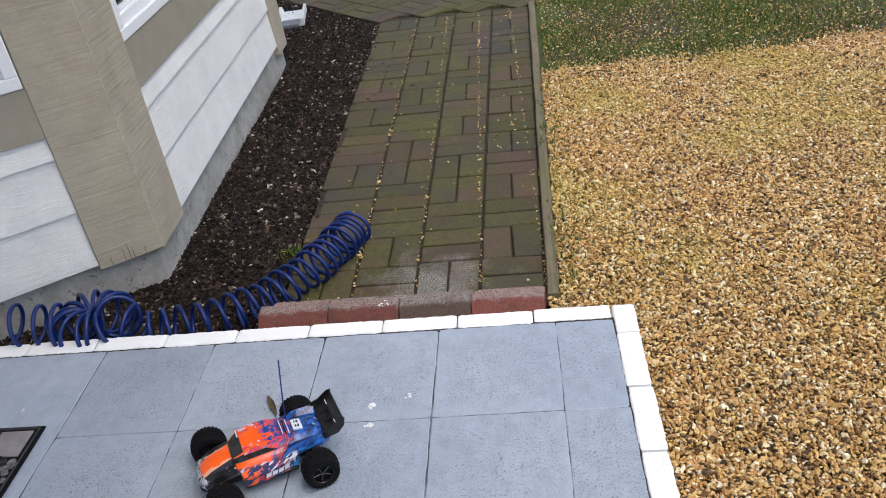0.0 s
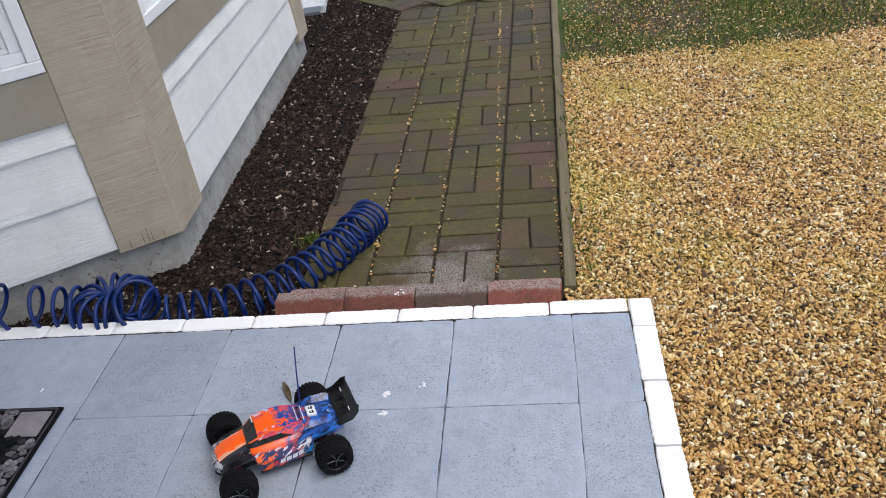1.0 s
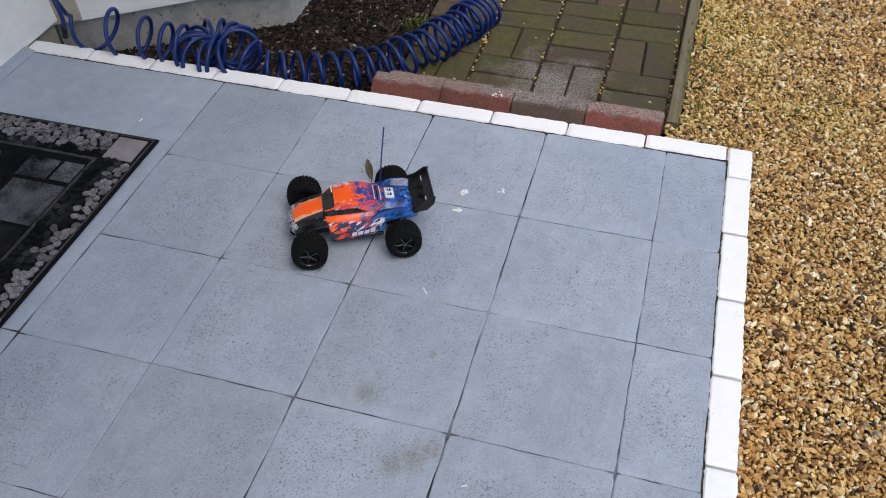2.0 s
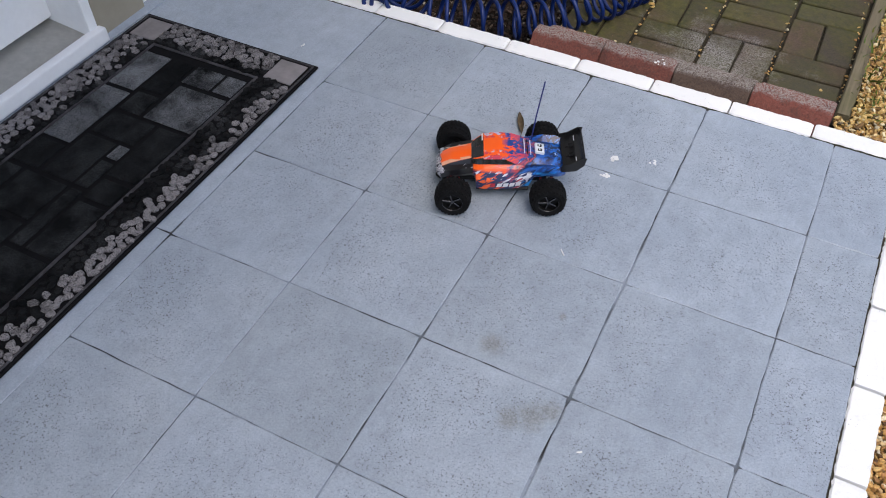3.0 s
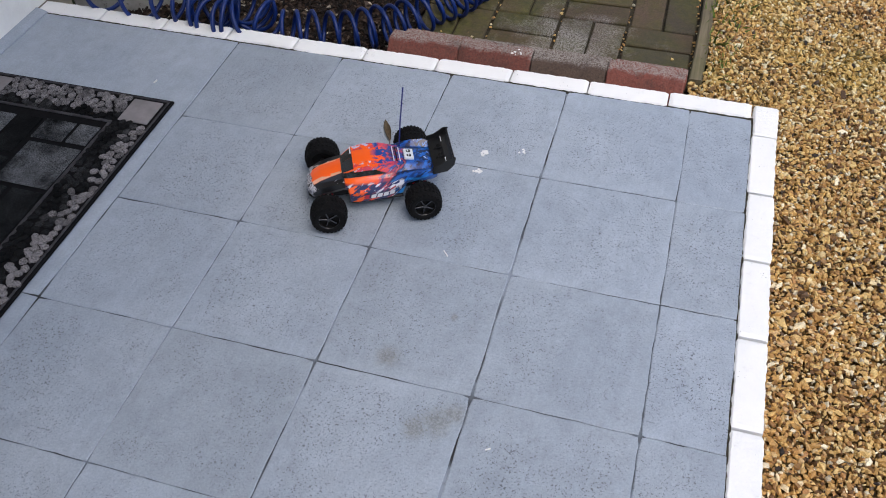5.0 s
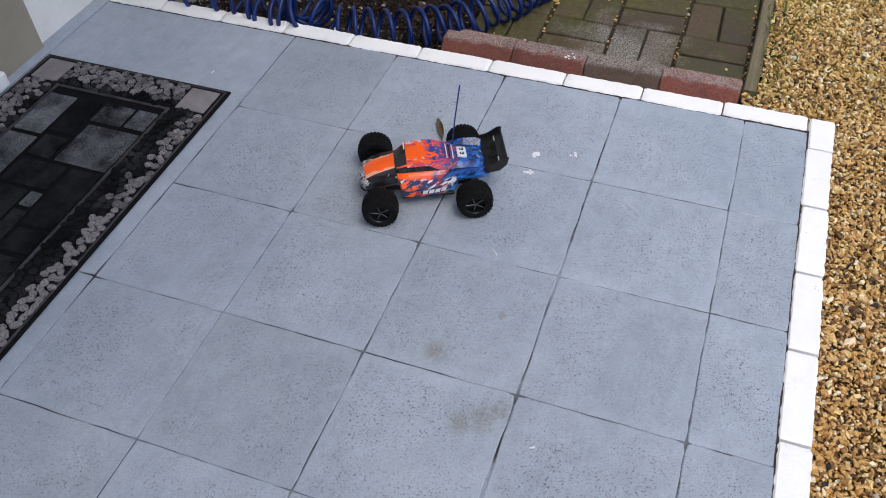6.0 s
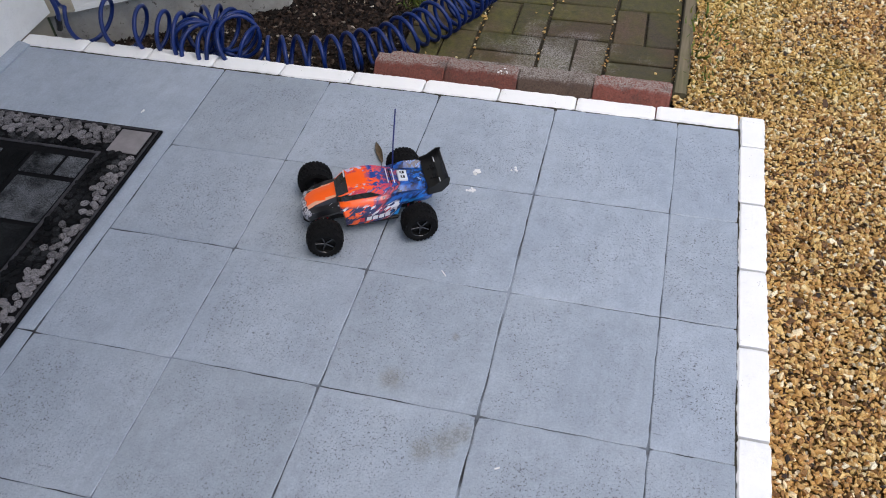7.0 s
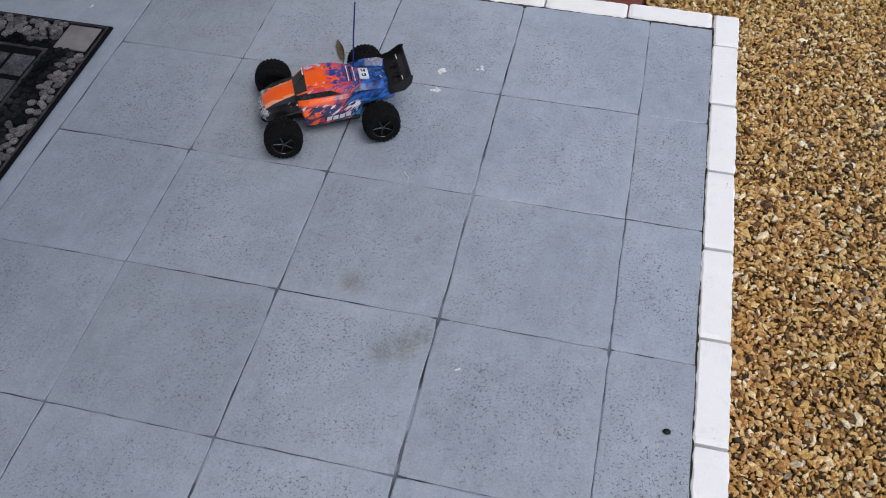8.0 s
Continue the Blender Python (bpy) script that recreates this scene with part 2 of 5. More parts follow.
def concrete_mat():
    n = Nodes("foundation_concrete")
    col = n.ramp(n.noise(8, 6, 0.75), (0.3, (0.25, 0.245, 0.225)), (0.55, (0.38, 0.37, 0.345)), (0.75, (0.46, 0.45, 0.42)))
    spots = n.ramp(n.noise(45, 4, 0.7), (0.60, 0.0), (0.66, 0.85))
    col = n.mix(spots, col, (0.10, 0.09, 0.075))
    splash = n.ramp(n.noise(3.2, 5, 0.7), (0.5, 0.0), (0.7, 0.5))
    col = n.mix(splash, col, (0.18, 0.165, 0.13))
    return n.done(col, 0.9, n.bump(n.noise(90, 5, 0.7), 0.5, 0.004))


def plain(name, color, rough, metal=0.0, coat=0.0, vary=0.12, scale=40, bump=0.1, spec=0.4):
    n = Nodes(name)
    lo, hi = tuple(c * (1 - vary) for c in color), tuple(min(1, c * (1 + vary)) for c in color)
    col = n.ramp(n.noise(scale, 4, 0.7), (0.3, lo), (0.7, hi))
    return n.done(col, rough, n.bump(n.noise(scale * 6, 3), bump, 0.001), metal, coat, spec)


GREY, GRIME, WHITE = grey_paint(), joint_grime(), white_paint()
PAVER = paver()
RED, REDBROWN = red_brick("rough_red_brick", (0.165, 0.048, 0.034)), red_brick("rough_brown_brick", (0.082, 0.052, 0.037))
TURF = soil("distant_turf", (0.035, 0.045, 0.012), (0.10, 0.105, 0.032))
EARTH = soil("damp_earth", (0.05, 0.038, 0.026), (0.12, 0.095, 0.062))
SAND = soil("jointing_sand", (0.012, 0.010, 0.006), (0.06, 0.048, 0.024))
GRAVELBED = soil("gravel_bed", (0.07, 0.040, 0.013), (0.25, 0.155, 0.05))
BARKBED = soil("mulch_bed_soil", (0.006, 0.004, 0.003), (0.022, 0.014, 0.010))
def lawn_soil():
    n = Nodes("mossy_lawn_soil")
    moss = n.ramp(n.noise(45, 6, 0.75), (0.3, (0.022, 0.036, 0.005)), (0.7, (0.080, 0.115, 0.014)))
    bare = n.ramp(n.noise(60, 6, 0.75), (0.3, (0.035, 0.026, 0.016)), (0.7, (0.105, 0.080, 0.048)))
    col = n.mix(n.ramp(n.noise(1.7, 4, 0.6), (0.44, 0.0), (0.56, 0.9)), moss, bare)
    return n.done(col, 0.95, n.bump(n.noise(120, 6, 0.8), 1.0, 0.008))


MOSSY = lawn_soil()
def litter_mat():
    n, col = scatter("dark_leaf_scraps", ((0.0, (0.010, 0.007, 0.005)), (0.6, (0.035, 0.020, 0.012)), (1.0, (0.085, 0.048, 0.026))))
    return n.done(col, 0.8, n.bump(n.noise(200, 3), 0.4, 0.002))


GRAVEL, BARK, GRASS, LITTER = gravel_mat(), bark_mat(), grass_mat(), litter_mat()
TIMBER, SIDING, BEIGE, BEIGE2, CONCRETE = timber_mat(), siding_mat(), beige_mat(), beige_smooth_mat(), concrete_mat()
VINYL = plain("white_window_vinyl", (0.82, 0.83, 0.85), 0.35, vary=0.03)
GLASS = plain("dark_window_glass", (0.02, 0.025, 0.03), 0.05, vary=0.05)
ALU = plain("grey_threshold_metal", (0.42, 0.41, 0.38), 0.45, 0.6, vary=0.1)
DOORWHITE = plain("white_door_paint", (0.80, 0.81, 0.84), 0.4, vary=0.03)
HOSE = plain("blue_hose_plastic", (0.004, 0.019, 0.118), 0.36, vary=0.25, coat=0.0, scale=12, bump=0.03)


# ---- building helpers ----
SLOPED = []


def box(bm, x0, y0, z0, x1, y1, z1, bevel=0.0, m=None, seg=1):
    made = bmesh.ops.create_cube(bm, size=1.0)["verts"]
    for v in made:
        v.co = Vector((x0 + (v.co.x + 0.5) * (x1 - x0), y0 + (v.co.y + 0.5) * (y1 - y0), z0 + (v.co.z + 0.5) * (z1 - z0)))
    if bevel:
        edges = list({e for v in made for e in v.link_edges})
        out = bmesh.ops.bevel(bm, geom=edges, offset=bevel, segments=seg, profile=0.6, affect="EDGES")
        made = list({v for f in out["faces"] for v in f.verts} | {v for v in made if v.is_valid})
    if m is not None:
        bmesh.ops.transform(bm, matrix=m, verts=made)
    return made


def prism(bm, outline, a, b, axis="x"):
    """A closed outline of 2D points pushed from a to b along one axis."""
    def at(p, s):
        return {"x": (s, p[0], p[1]), "y": (p[0], s, p[1]), "z": (p[0], p[1], s)}[axis]
    r0 = [bm.verts.new(at(p, a)) for p in outline]
    r1 = [bm.verts.new(at(p, b)) for p in outline]
    n = len(outline)
    for i in range(n):
        bm.faces.new((r0[i], r0[(i + 1) % n], r1[(i + 1) % n], r1[i]))
    bm.faces.new(r0)
    bm.faces.new(r1)
    bmesh.ops.recalc_face_normals(bm, faces=bm.faces)
    return r0 + r1


def mesh_of(name, bm, material, smooth=False):
    me = bpy.data.meshes.new(name)
    if not bm.is_valid:
        return me
    bmesh.ops.recalc_face_normals(bm, faces=bm.faces)
    bm.to_mesh(me)
    bm.free()
    for mm in material if isinstance(material, (list, tuple)) else (material,):
        me.materials.append(mm)
    if smooth:
        me.polygons.foreach_set("use_smooth", [True] * len(me.polygons))
    return me


def part(name, bm, material, parent, label="", smooth=False):
    ob = new(name, mesh_of(name, bm, material, smooth))
    ob.parent = parent
    if label:
        tagged(ob, label)
    return ob


def piece(name, me, parent, m):
    ob = new(name, me)
    ob.parent = parent
    ob.matrix_basis = m
    return ob


def thing(name, label, category, bm=None, material=None, kind="", group="", sloped=True, m=None, smooth=False):
    ob = new(name, mesh_of(name, bm, material, smooth) if bm is not None else None)
    if m is not None:
        ob.matrix_basis = m
    if sloped:
        SLOPED.append(ob)
    return tagged(ob, label, category, group, kind)


def tube(bm, points, radius, sides=8, cap=True):
    """A round tube along a list of points."""
    rings, prev = [], None
    for i, p in enumerate(points):
        d = (points[min(i + 1, len(points) - 1)] - points[max(i - 1, 0)]).normalized()
        if prev is None:
            u = d.orthogonal().normalized()
        else:
            u = (prev - d * prev.dot(d)).normalized()
        prev, w = u, d.cross(u)
        r = radius(i / (len(points) - 1)) if callable(radius) else radius
        rings.append([bm.verts.new(p + r * (math.cos(a) * u + math.sin(a) * w)) for a in (2 * math.pi * k / sides for k in range(sides))])
    for a, b in zip(rings, rings[1:]):
        for k in range(sides):
            bm.faces.new((a[k], a[(k + 1) % sides], b[(k + 1) % sides], b[k]))
    if cap:
        bm.faces.new(rings[0])
        bm.faces.new(rings[-1])


def scatter_mesh(name, shapes, places, turns, sizes, material):
    """Many small solids joined into one mesh. shapes: (verts, faces) templates; places, turns (3 x 3) and sizes by numpy."""
    allv, allf, base = [], [], 0
    pick = np.random.randint(0, len(shapes), len(places))
    for s, (sv, sf) in enumerate(shapes):
        idx = np.nonzero(pick == s)[0]
        if not len(idx):
            continue
        v = sv[None] * sizes[idx][:, None, :]
        v = np.einsum("nij,nkj->nki", turns[idx], v) + places[idx][:, None, :]
        fs = sf[None] + (base + np.arange(len(idx)) * len(sv))[:, None, None]
        base += len(idx) * len(sv)
        allv.append(v.reshape(-1, 3))
        allf.append(fs.reshape(-1, 3))
    v, f = np.concatenate(allv), np.concatenate(allf)
    me = bpy.data.meshes.new(name)
    me.vertices.add(len(v))
    me.vertices.foreach_set("co", v.astype(np.float32).ravel())
    me.loops.add(len(f) * 3)
    me.loops.foreach_set("vertex_index", f.astype(np.int32).ravel())
    me.polygons.add(len(f))
    me.polygons.foreach_set("loop_start", np.arange(0, len(f) * 3, 3, dtype=np.int32))
    me.polygons.foreach_set("use_smooth", [False] * len(f))
    me.update(calc_edges=True)
    me.materials.append(material)
    return me


def random_turns(n, tip=0.5):
    a = np.random.uniform(0, 2 * np.pi, n)
    p, q = np.random.normal(0, tip, n), np.random.normal(0, tip, n)
    z = np.zeros((n, 3, 3))
    ca, sa, cp, sp, cq, sq = np.cos(a), np.sin(a), np.cos(p), np.sin(p), np.cos(q), np.sin(q)
    rz = z.copy(); rz[:, 0, 0], rz[:, 0, 1], rz[:, 1, 0], rz[:, 1, 1], rz[:, 2, 2] = ca, -sa, sa, ca, 1
    rx = z.copy(); rx[:, 0, 0], rx[:, 1, 1], rx[:, 1, 2], rx[:, 2, 1], rx[:, 2, 2] = 1, cp, -sp, sp, cp
    ry = z.copy(); ry[:, 1, 1], ry[:, 0, 0], ry[:, 0, 2], ry[:, 2, 0], ry[:, 2, 2] = 1, cq, sq, -sq, cq
    return rz @ rx @ ry


def pebble_shapes(count, jag=0.3):
    out = []
    for _ in range(count):
        bm = bmesh.new()
        bmesh.ops.create_icosphere(bm, subdivisions=1, radius=0.5)
        v = np.array([q.co[:] for q in bm.verts])
        v *= 1 + np.random.uniform(-jag, jag, (len(v), 1))
        f = np.array([[q.index for q in fc.verts] for fc in bm.faces])
        bm.free()
        out.append((v, f))
    return out


def chip_shapes(count):
    out = []
    f = np.array([(0, 1, 2), (0, 2, 3), (4, 6, 5), (4, 7, 6), (0, 4, 5), (0, 5, 1), (1, 5, 6), (1, 6, 2), (2, 6, 7), (2, 7, 3), (3, 7, 4), (3, 4, 0)])[:, ::-1]
    for _ in range(count):
        v = np.array([(x, y, z) for z in (-0.5, 0.5) for x, y in ((-0.5, -0.5), (0.5, -0.5), (0.5, 0.5), (-0.5, 0.5))])
        v += np.random.uniform(-0.27, 0.27, v.shape)
        out.append((v, f))
    return out


def crushed_shapes(count):
    """Crushed stones: a quad turned over a quad, with skewed and shortened corners."""
    out = []
    f = [(0, 2, 1), (0, 3, 2), (4, 5, 6), (4, 6, 7)]
    for k in range(4):
        f += [(k, (k + 1) % 4, 4 + k), ((k + 1) % 4, 4 + (k + 1) % 4, 4 + k)]
    for _ in range(count):
        v = []
        for z, turn, r in ((-0.38, 0.0, 0.55), (0.42, np.random.uniform(0.5, 1.0), np.random.uniform(0.3, 0.48))):
            for k in range(4):
                a = turn + k * np.pi / 2 + np.random.uniform(-0.4, 0.4)
                q = r * np.random.uniform(0.75, 1.2)
                v.append((q * np.cos(a), q * np.sin(a), z * np.random.uniform(0.6, 1.2)))
        out.append((np.array(v), np.array(f)))
    return out


# ---- ground, beds and paving ----
TILE, PATH_Z, RED_Z, GRAVEL_Z, BARK_Z = 0.305, -0.14, -0.07, -0.127, -0.155


def uneven(x0, y0, x1, y1, step, z, rise, scale, edge=None):
    """A gently uneven sheet, as a bmesh grid."""
    bm = bmesh.new()
    nx, ny = max(1, round((x1 - x0) / step)), max(1, round((y1 - y0) / step))
    rows = []
    for j in range(ny + 1):
        y = y0 + (y1 - y0) * j / ny
        rows.append([bm.verts.new((x, y, z + rise * noise.noise((x * scale, y * scale, 3.1)))) for x in (x0 + (x1 - x0) * i / nx for i in range(nx + 1))])
    for a, b in zip(rows, rows[1:]):
        for i in range(nx):
            bm.faces.new((a[i], a[i + 1], b[i + 1], b[i]))
    return bm


bm = bmesh.new()
bmesh.ops.create_circle(bm, cap_ends=True, segments=48, radius=90)
bmesh.ops.translate(bm, verts=bm.verts, vec=(0, 0, -0.2))
thing("ground", "mossy green turf reaching away round the house", "ground", bm, TURF, "structure")

gravel_bed = thing("gravel_bed", "sandy bed under loose honey-coloured gravel", "ground", uneven(0.04, -3.6, 4.2, 2.62, 0.1, GRAVEL_Z - 0.012, 0.012, 3), GRAVELBED, "structure")
mulch_bed = thing("mulch_bed", "dark soil bed between house and brick path", "ground", uneven(-2.0, 0.3, -0.8, 4.6, 0.08, BARK_Z - 0.012, 0.012, 4), BARKBED, "structure")
lawn_bed = thing("lawn_soil", "brown soil under a thin patchy lawn", "ground", uneven(0.06, 2.5, 4.2, 6.5, 0.12, -0.135, 0.01, 3), MOSSY, "structure")

# the patio: bed, grey tiles, white brick edging
bm = bmesh.new()
box(bm, -1.87, -2.75, -0.2, 0.147, 0.335, -0.002)
box(bm, -1.87, -2.745, -0.2, 0.200, 0.385, -0.07)
patio = thing("patio", "grey painted concrete tile patio with white brick edging", "patio", bm, GRIME, "structure")


def slab_mesh(name, w, d, h, bevel, material):
    """A piece centred in plan, its top at z = 0."""
    bm = bmesh.new()
    box(bm, -w / 2, -d / 2, -h, w / 2, d / 2, 0, bevel)
    return mesh_of(name, bm, material)


def lay(name, parent, x0, y0, x1, y1, z, h, gap, bevel, material, cache, wobble=0.0, tip=0.0):
    w, d = round(x1 - x0 - gap, 4), round(y1 - y0 - gap, 4)
    key = (w, d, h, bevel, material.name)
    if key not in cache:
        cache[key] = slab_mesh(name, w, d, h, bevel, material)
    r = random.uniform
    return piece(name, cache[key], parent, pose((x0 + x1) / 2, (y0 + y1) / 2, z + r(-wobble, wobble), r(-tip, tip), r(-tip, tip), r(-tip, tip) * 1.5))


def worn_tile(x0, y0, x1, y1, gap, seed):
    """A tile with slightly wandering, softened edges, its top at z = 0."""
    rnd = random.Random(seed)
    w, d = (x1 - x0 - gap) / 2, (y1 - y0 - gap) / 2
    n = 14
    out = []
    for ax, ay, bx, by in ((-w, -d, w, -d), (w, -d, w, d), (w, d, -w, d), (-w, d, -w, -d)):
        for k in range(n):
            t = k / n
            jag = 0.0 if k == 0 else 0.0016 * (noise.noise((seed * 3.7, ax * 9 + t * 3, ay * 7)) + rnd.uniform(-0.5, 0.5))
            px, py = ax + (bx - ax) * t, ay + (by - ay) * t
            if k == 0:
                chip = rnd.choice((0.0004, 0.0008, 0.0014, 0.0024))
                px, py = px * (1 - chip / w), py * (1 - chip / d)
            out.append((px - (jag if ax == bx else 0) * (1 if px > 0 else -1), py - (jag if ay == by else 0) * (1 if py > 0 else -1)))
    bm = bmesh.new()
    low = [bm.verts.new((x, y, -0.02)) for x, y in out]
    mid = [bm.verts.new((x, y, -0.0012)) for x, y in out]
    top = [bm.verts.new((x * (1 - 0.0016 / w), y * (1 - 0.0016 / d), 0)) for x, y in out]
    m = len(out)
    for a, b in ((low, mid), (mid, top)):
        for k in range(m):
            bm.faces.new((a[k], a[(k + 1) % m], b[(k + 1) % m], b[k]))
    bm.faces.new(top)
    me = mesh_of("tile", bm, GREY)
    r = rnd.uniform
    piece("tile", me, patio, pose((x0 + x1) / 2 + r(-0.0006, 0.0006), (y0 + y1) / 2 + r(-0.0006, 0.0006), r(-0.0004, 0.0004), r(-0.06, 0.06), r(-0.06, 0.06), r(-0.12, 0.12)))


rows = [0.3325] + [-TILE * k for k in range(0, 10)]
columns = [0.1468] + [-TILE * k for k in range(0, 5)]
count = 0
# widths of the joints, which are nearly closed along x = 0 and open along the next line
ALONG = (0.0, 0.0014, 0.0036, 0.0026, 0.0018, 0.0024)
ACROSS = (0.0, 0.0017, 0.0021, 0.0019, 0.0022, 0.0017, 0.002, 0.002, 0.002, 0.002, 0.002)
for r, (y1, y0) in enumerate(zip(rows, rows[1:])):
    for c, (x1, x0) in enumerate(zip(columns, columns[1:])):
        count += 1
        worn_tile(x0 + ALONG[c + 1] / 2, y0 + ACROSS[r + 1] / 2, x1 - ALONG[c] / 2, y1 - ACROSS[r] / 2, 0.0, count)
for y1, y0 in ((0.334, -0.61), (-0.61, -1.525), (-1.525, -2.745)):
    count += 1
    worn_tile(-1.84, y0, -1.22, y1, 0.0022, count)
# blackened joint between the tiles and their edging
bm = bmesh.new()
box(bm, -1.84, 0.326, -0.03, 0.150, 0.340, -0.0015)
box(bm, 0.142, -2.745, -0.03, 0.1515, 0.326, -0.0015)
part("joint", bm, SAND, patio, "blackened joint beside the edging")
# cement fillet along the house wall
bm = bmesh.new()
prism(bm, [(-1.872, -0.02), (-1.835, -0.02), (-1.835, 0.004), (-1.86, 0.012), (-1.872, 0.012)], -2.745, 0.335, "y")
part("cement_fillet", bm, GREY, patio)


def rough_brick(name, w, d, h, bevel, material, seed, jag=0.0009):
    """A worn brick: bevelled, its long edges broken by small chips."""
    rnd = random.Random(seed)
    bm = bmesh.new()
    n = 23
    prof = [(-d / 2, -h), (d / 2, -h), (d / 2, -bevel), (d / 2 - bevel, 0), (-d / 2 + bevel, 0), (-d / 2, -bevel)]
    rings = []
    for i in range(n):
        x = -w / 2 + w * i / (n - 1)
        end = bevel * 0.7 if i in (0, n - 1) else 0
        ring = []
        for k, (y, z) in enumerate(prof):
            j = jag if k > 1 else 0
            ring.append(bm.verts.new((x, y * (1 - end / d) + rnd.uniform(-j, j), z - end * (z > -h) + rnd.uniform(-j, j) * 0.12)))
        rings.append(ring)
    for a, b in zip(rings, rings[1:]):
        for k in range(6):
            bm.faces.new((a[k], a[(k + 1) % 6], b[(k + 1) % 6], b[k]))
    bm.faces.new(rings[0])
    bm.faces.new(rings[-1])
    return mesh_of(name, bm, material)


edge_bricks = [rough_brick("brick", 0.1975, 0.055, 0.12, 0.0035, WHITE, k, 0.0014) for k in range(7)]
x, k = 0.146, 0
while x > -1.80:
    w = 0.2015
    piece("brick", edge_bricks[k % 7], patio, pose(x - w / 2, 0.364 + random.uniform(-0.002, 0.002), random.uniform(0.0015, 0.003), 0, 0, random.uniform(-0.4, 0.4)))
    x, k = x - w, k + 1
piece("brick", rough_brick("brick", 0.055, 0.055, 0.12, 0.004, WHITE, 71), patio, pose(-1.845, 0.364, 0.002))
# the right-hand edging, turned a quarter, starts with a half brick at the corner
piece("brick", rough_brick("brick", 0.116, 0.058, 0.12, 0.004, WHITE, 77), patio, pose(0.179, 0.333, 0.002, 0, 0, 90))
y, k = 0.272, 2
side_bricks = [rough_brick("brick", 0.2000, 0.057, 0.12, 0.003, WHITE, 90 + k, 0.0013) for k in range(7)]
while y > -2.7:
    piece("brick", side_bricks[k % 7], patio, pose(0.177 + random.uniform(-0.002, 0.002), y - 0.102, random.uniform(0.0015, 0.003), 0, 0, 90 + random.uniform(-0.4, 0.4)))
    y, k = y - 0.2065, k + 1

# the red brick step below the patio: two courses on edge
bm = bmesh.new()
box(bm, -0.845, 0.40, -0.2, -0.018, 0.612, RED_Z - 0.03)
step = thing("brick_step", "low step of worn red bricks below the patio", "step", bm, SAND, "structure")


def bevelled_brick(w, d, h, near, drop, material, seed):
    """A worn brick with a broad bevel on its near long edge, its top at z = 0."""
    rnd = random.Random(seed)
    prof = [(-d / 2, -h), (d / 2, -h), (d / 2, -0.007), (d / 2 - 0.006, 0), (0.1 * d, 0.0015), (-d / 2 + near, 0), (-d / 2 + 0.004, -drop), (-d / 2, -drop - 0.005)]
    n, rings, bm = 13, [], bmesh.new()
    for i in range(n):
        end = 0.0035 if i in (0, n - 1) else 0.001 if i in (1, n - 2) else 0.0
        x = -w / 2 + w * (0 if i == 0 else 0.02 if i == 1 else 0.98 if i == n - 2 else 1 if i == n - 1 else (i - 1) / (n - 3))
        ring = []
        for k, (y, z) in enumerate(prof):
            j = 0.0016 if k > 1 else 0
            ring.append(bm.verts.new((x, y * (1 - end / d) + rnd.uniform(-j, j), z - (end if k > 1 else 0) + rnd.uniform(-j, j) * 0.8)))
        rings.append(ring)
    for a, b in zip(rings, rings[1:]):
        for k in range(len(prof)):
            bm.faces.new((a[k], a[(k + 1) % len(prof)], b[(k + 1) % len(prof)], b[k]))
    bm.faces.new(rings[0])
    bm.faces.new(rings[-1])
    return mesh_of("brick", bm, material)


for k in range(4):
    hue = REDBROWN if k == 1 else RED
    piece("brick", bevelled_brick(0.2045, 0.082, 0.11, 0.038, 0.030, hue, 20 + k), step, pose(-0.124 - 0.207 * k, 0.510 + 0.002 * k, -0.037 + 0.002 * math.cos(k * 3), 3, 0, -0.6))
    piece("brick", rough_brick("brick", 0.203, 0.062, 0.06, 0.006, REDBROWN if k in (1, 2) else RED, 40 + k, 0.002), step, pose(-0.118 - 0.203 * k, 0.582 + 0.002 * k, RED_Z + 0.002, -3, 0, -0.5))

# the brick path, mostly in basket weave
bm = bmesh.new()
prism(bm, [(-0.835, 0.61), (-0.005, 0.61), (0.052, 3.75), (-0.87, 3.75)], -0.2, PATH_Z - 0.009, "z")
prism(bm, [(-0.02, 0.61), (0.0, 0.61), (0.062, 3.74), (0.03, 3.74)], -0.19, PATH_Z - 0.005, "z")
brick_path = thing("brick_path", "mossy weathered brick path laid in basket weave", "path", bm, SAND, "structure")
pavers = {}
WEAVE = ("HVHVHVHVHVHVHVHVH", "VHHVVHVHVHVHHVHVH", "HVHHVVHHVHVHVHVHV", "VVHHVHHVHVHHVHVHV")
for c in range(4):
    y0 = 0.688 + (0.0, 0.004, -0.012, -0.01)[c]
    for r, kind in enumerate(WEAVE[c][:15]):
        wide = 0.2 * (1 + 0.006 * r)
        x0 = -0.008 - (wide + 0.004) * (c + 1) + 0.0040 * r
        length = 0.2 + 0.004 * math.sin(2.3 * r + c)
        for k in range(2):
            if kind == "H":
                a = (x0 - (0.02 if c == 3 and r % 3 else 0), y0 + length / 2 * k, x0 + wide, y0 + length / 2 * (k + 1))
            else:
                a = (x0 + wide / 2 * k - (0.02 if c == 3 and k == 0 else 0), y0, x0 + wide / 2 * (k + 1), y0 + length)
            lay("paver", brick_path, *(round(q, 3) for q in a), PATH_Z, 0.05, 0.0070, 0.0032, PAVER, pavers, 0.0022, 0.8)
        y0 += length
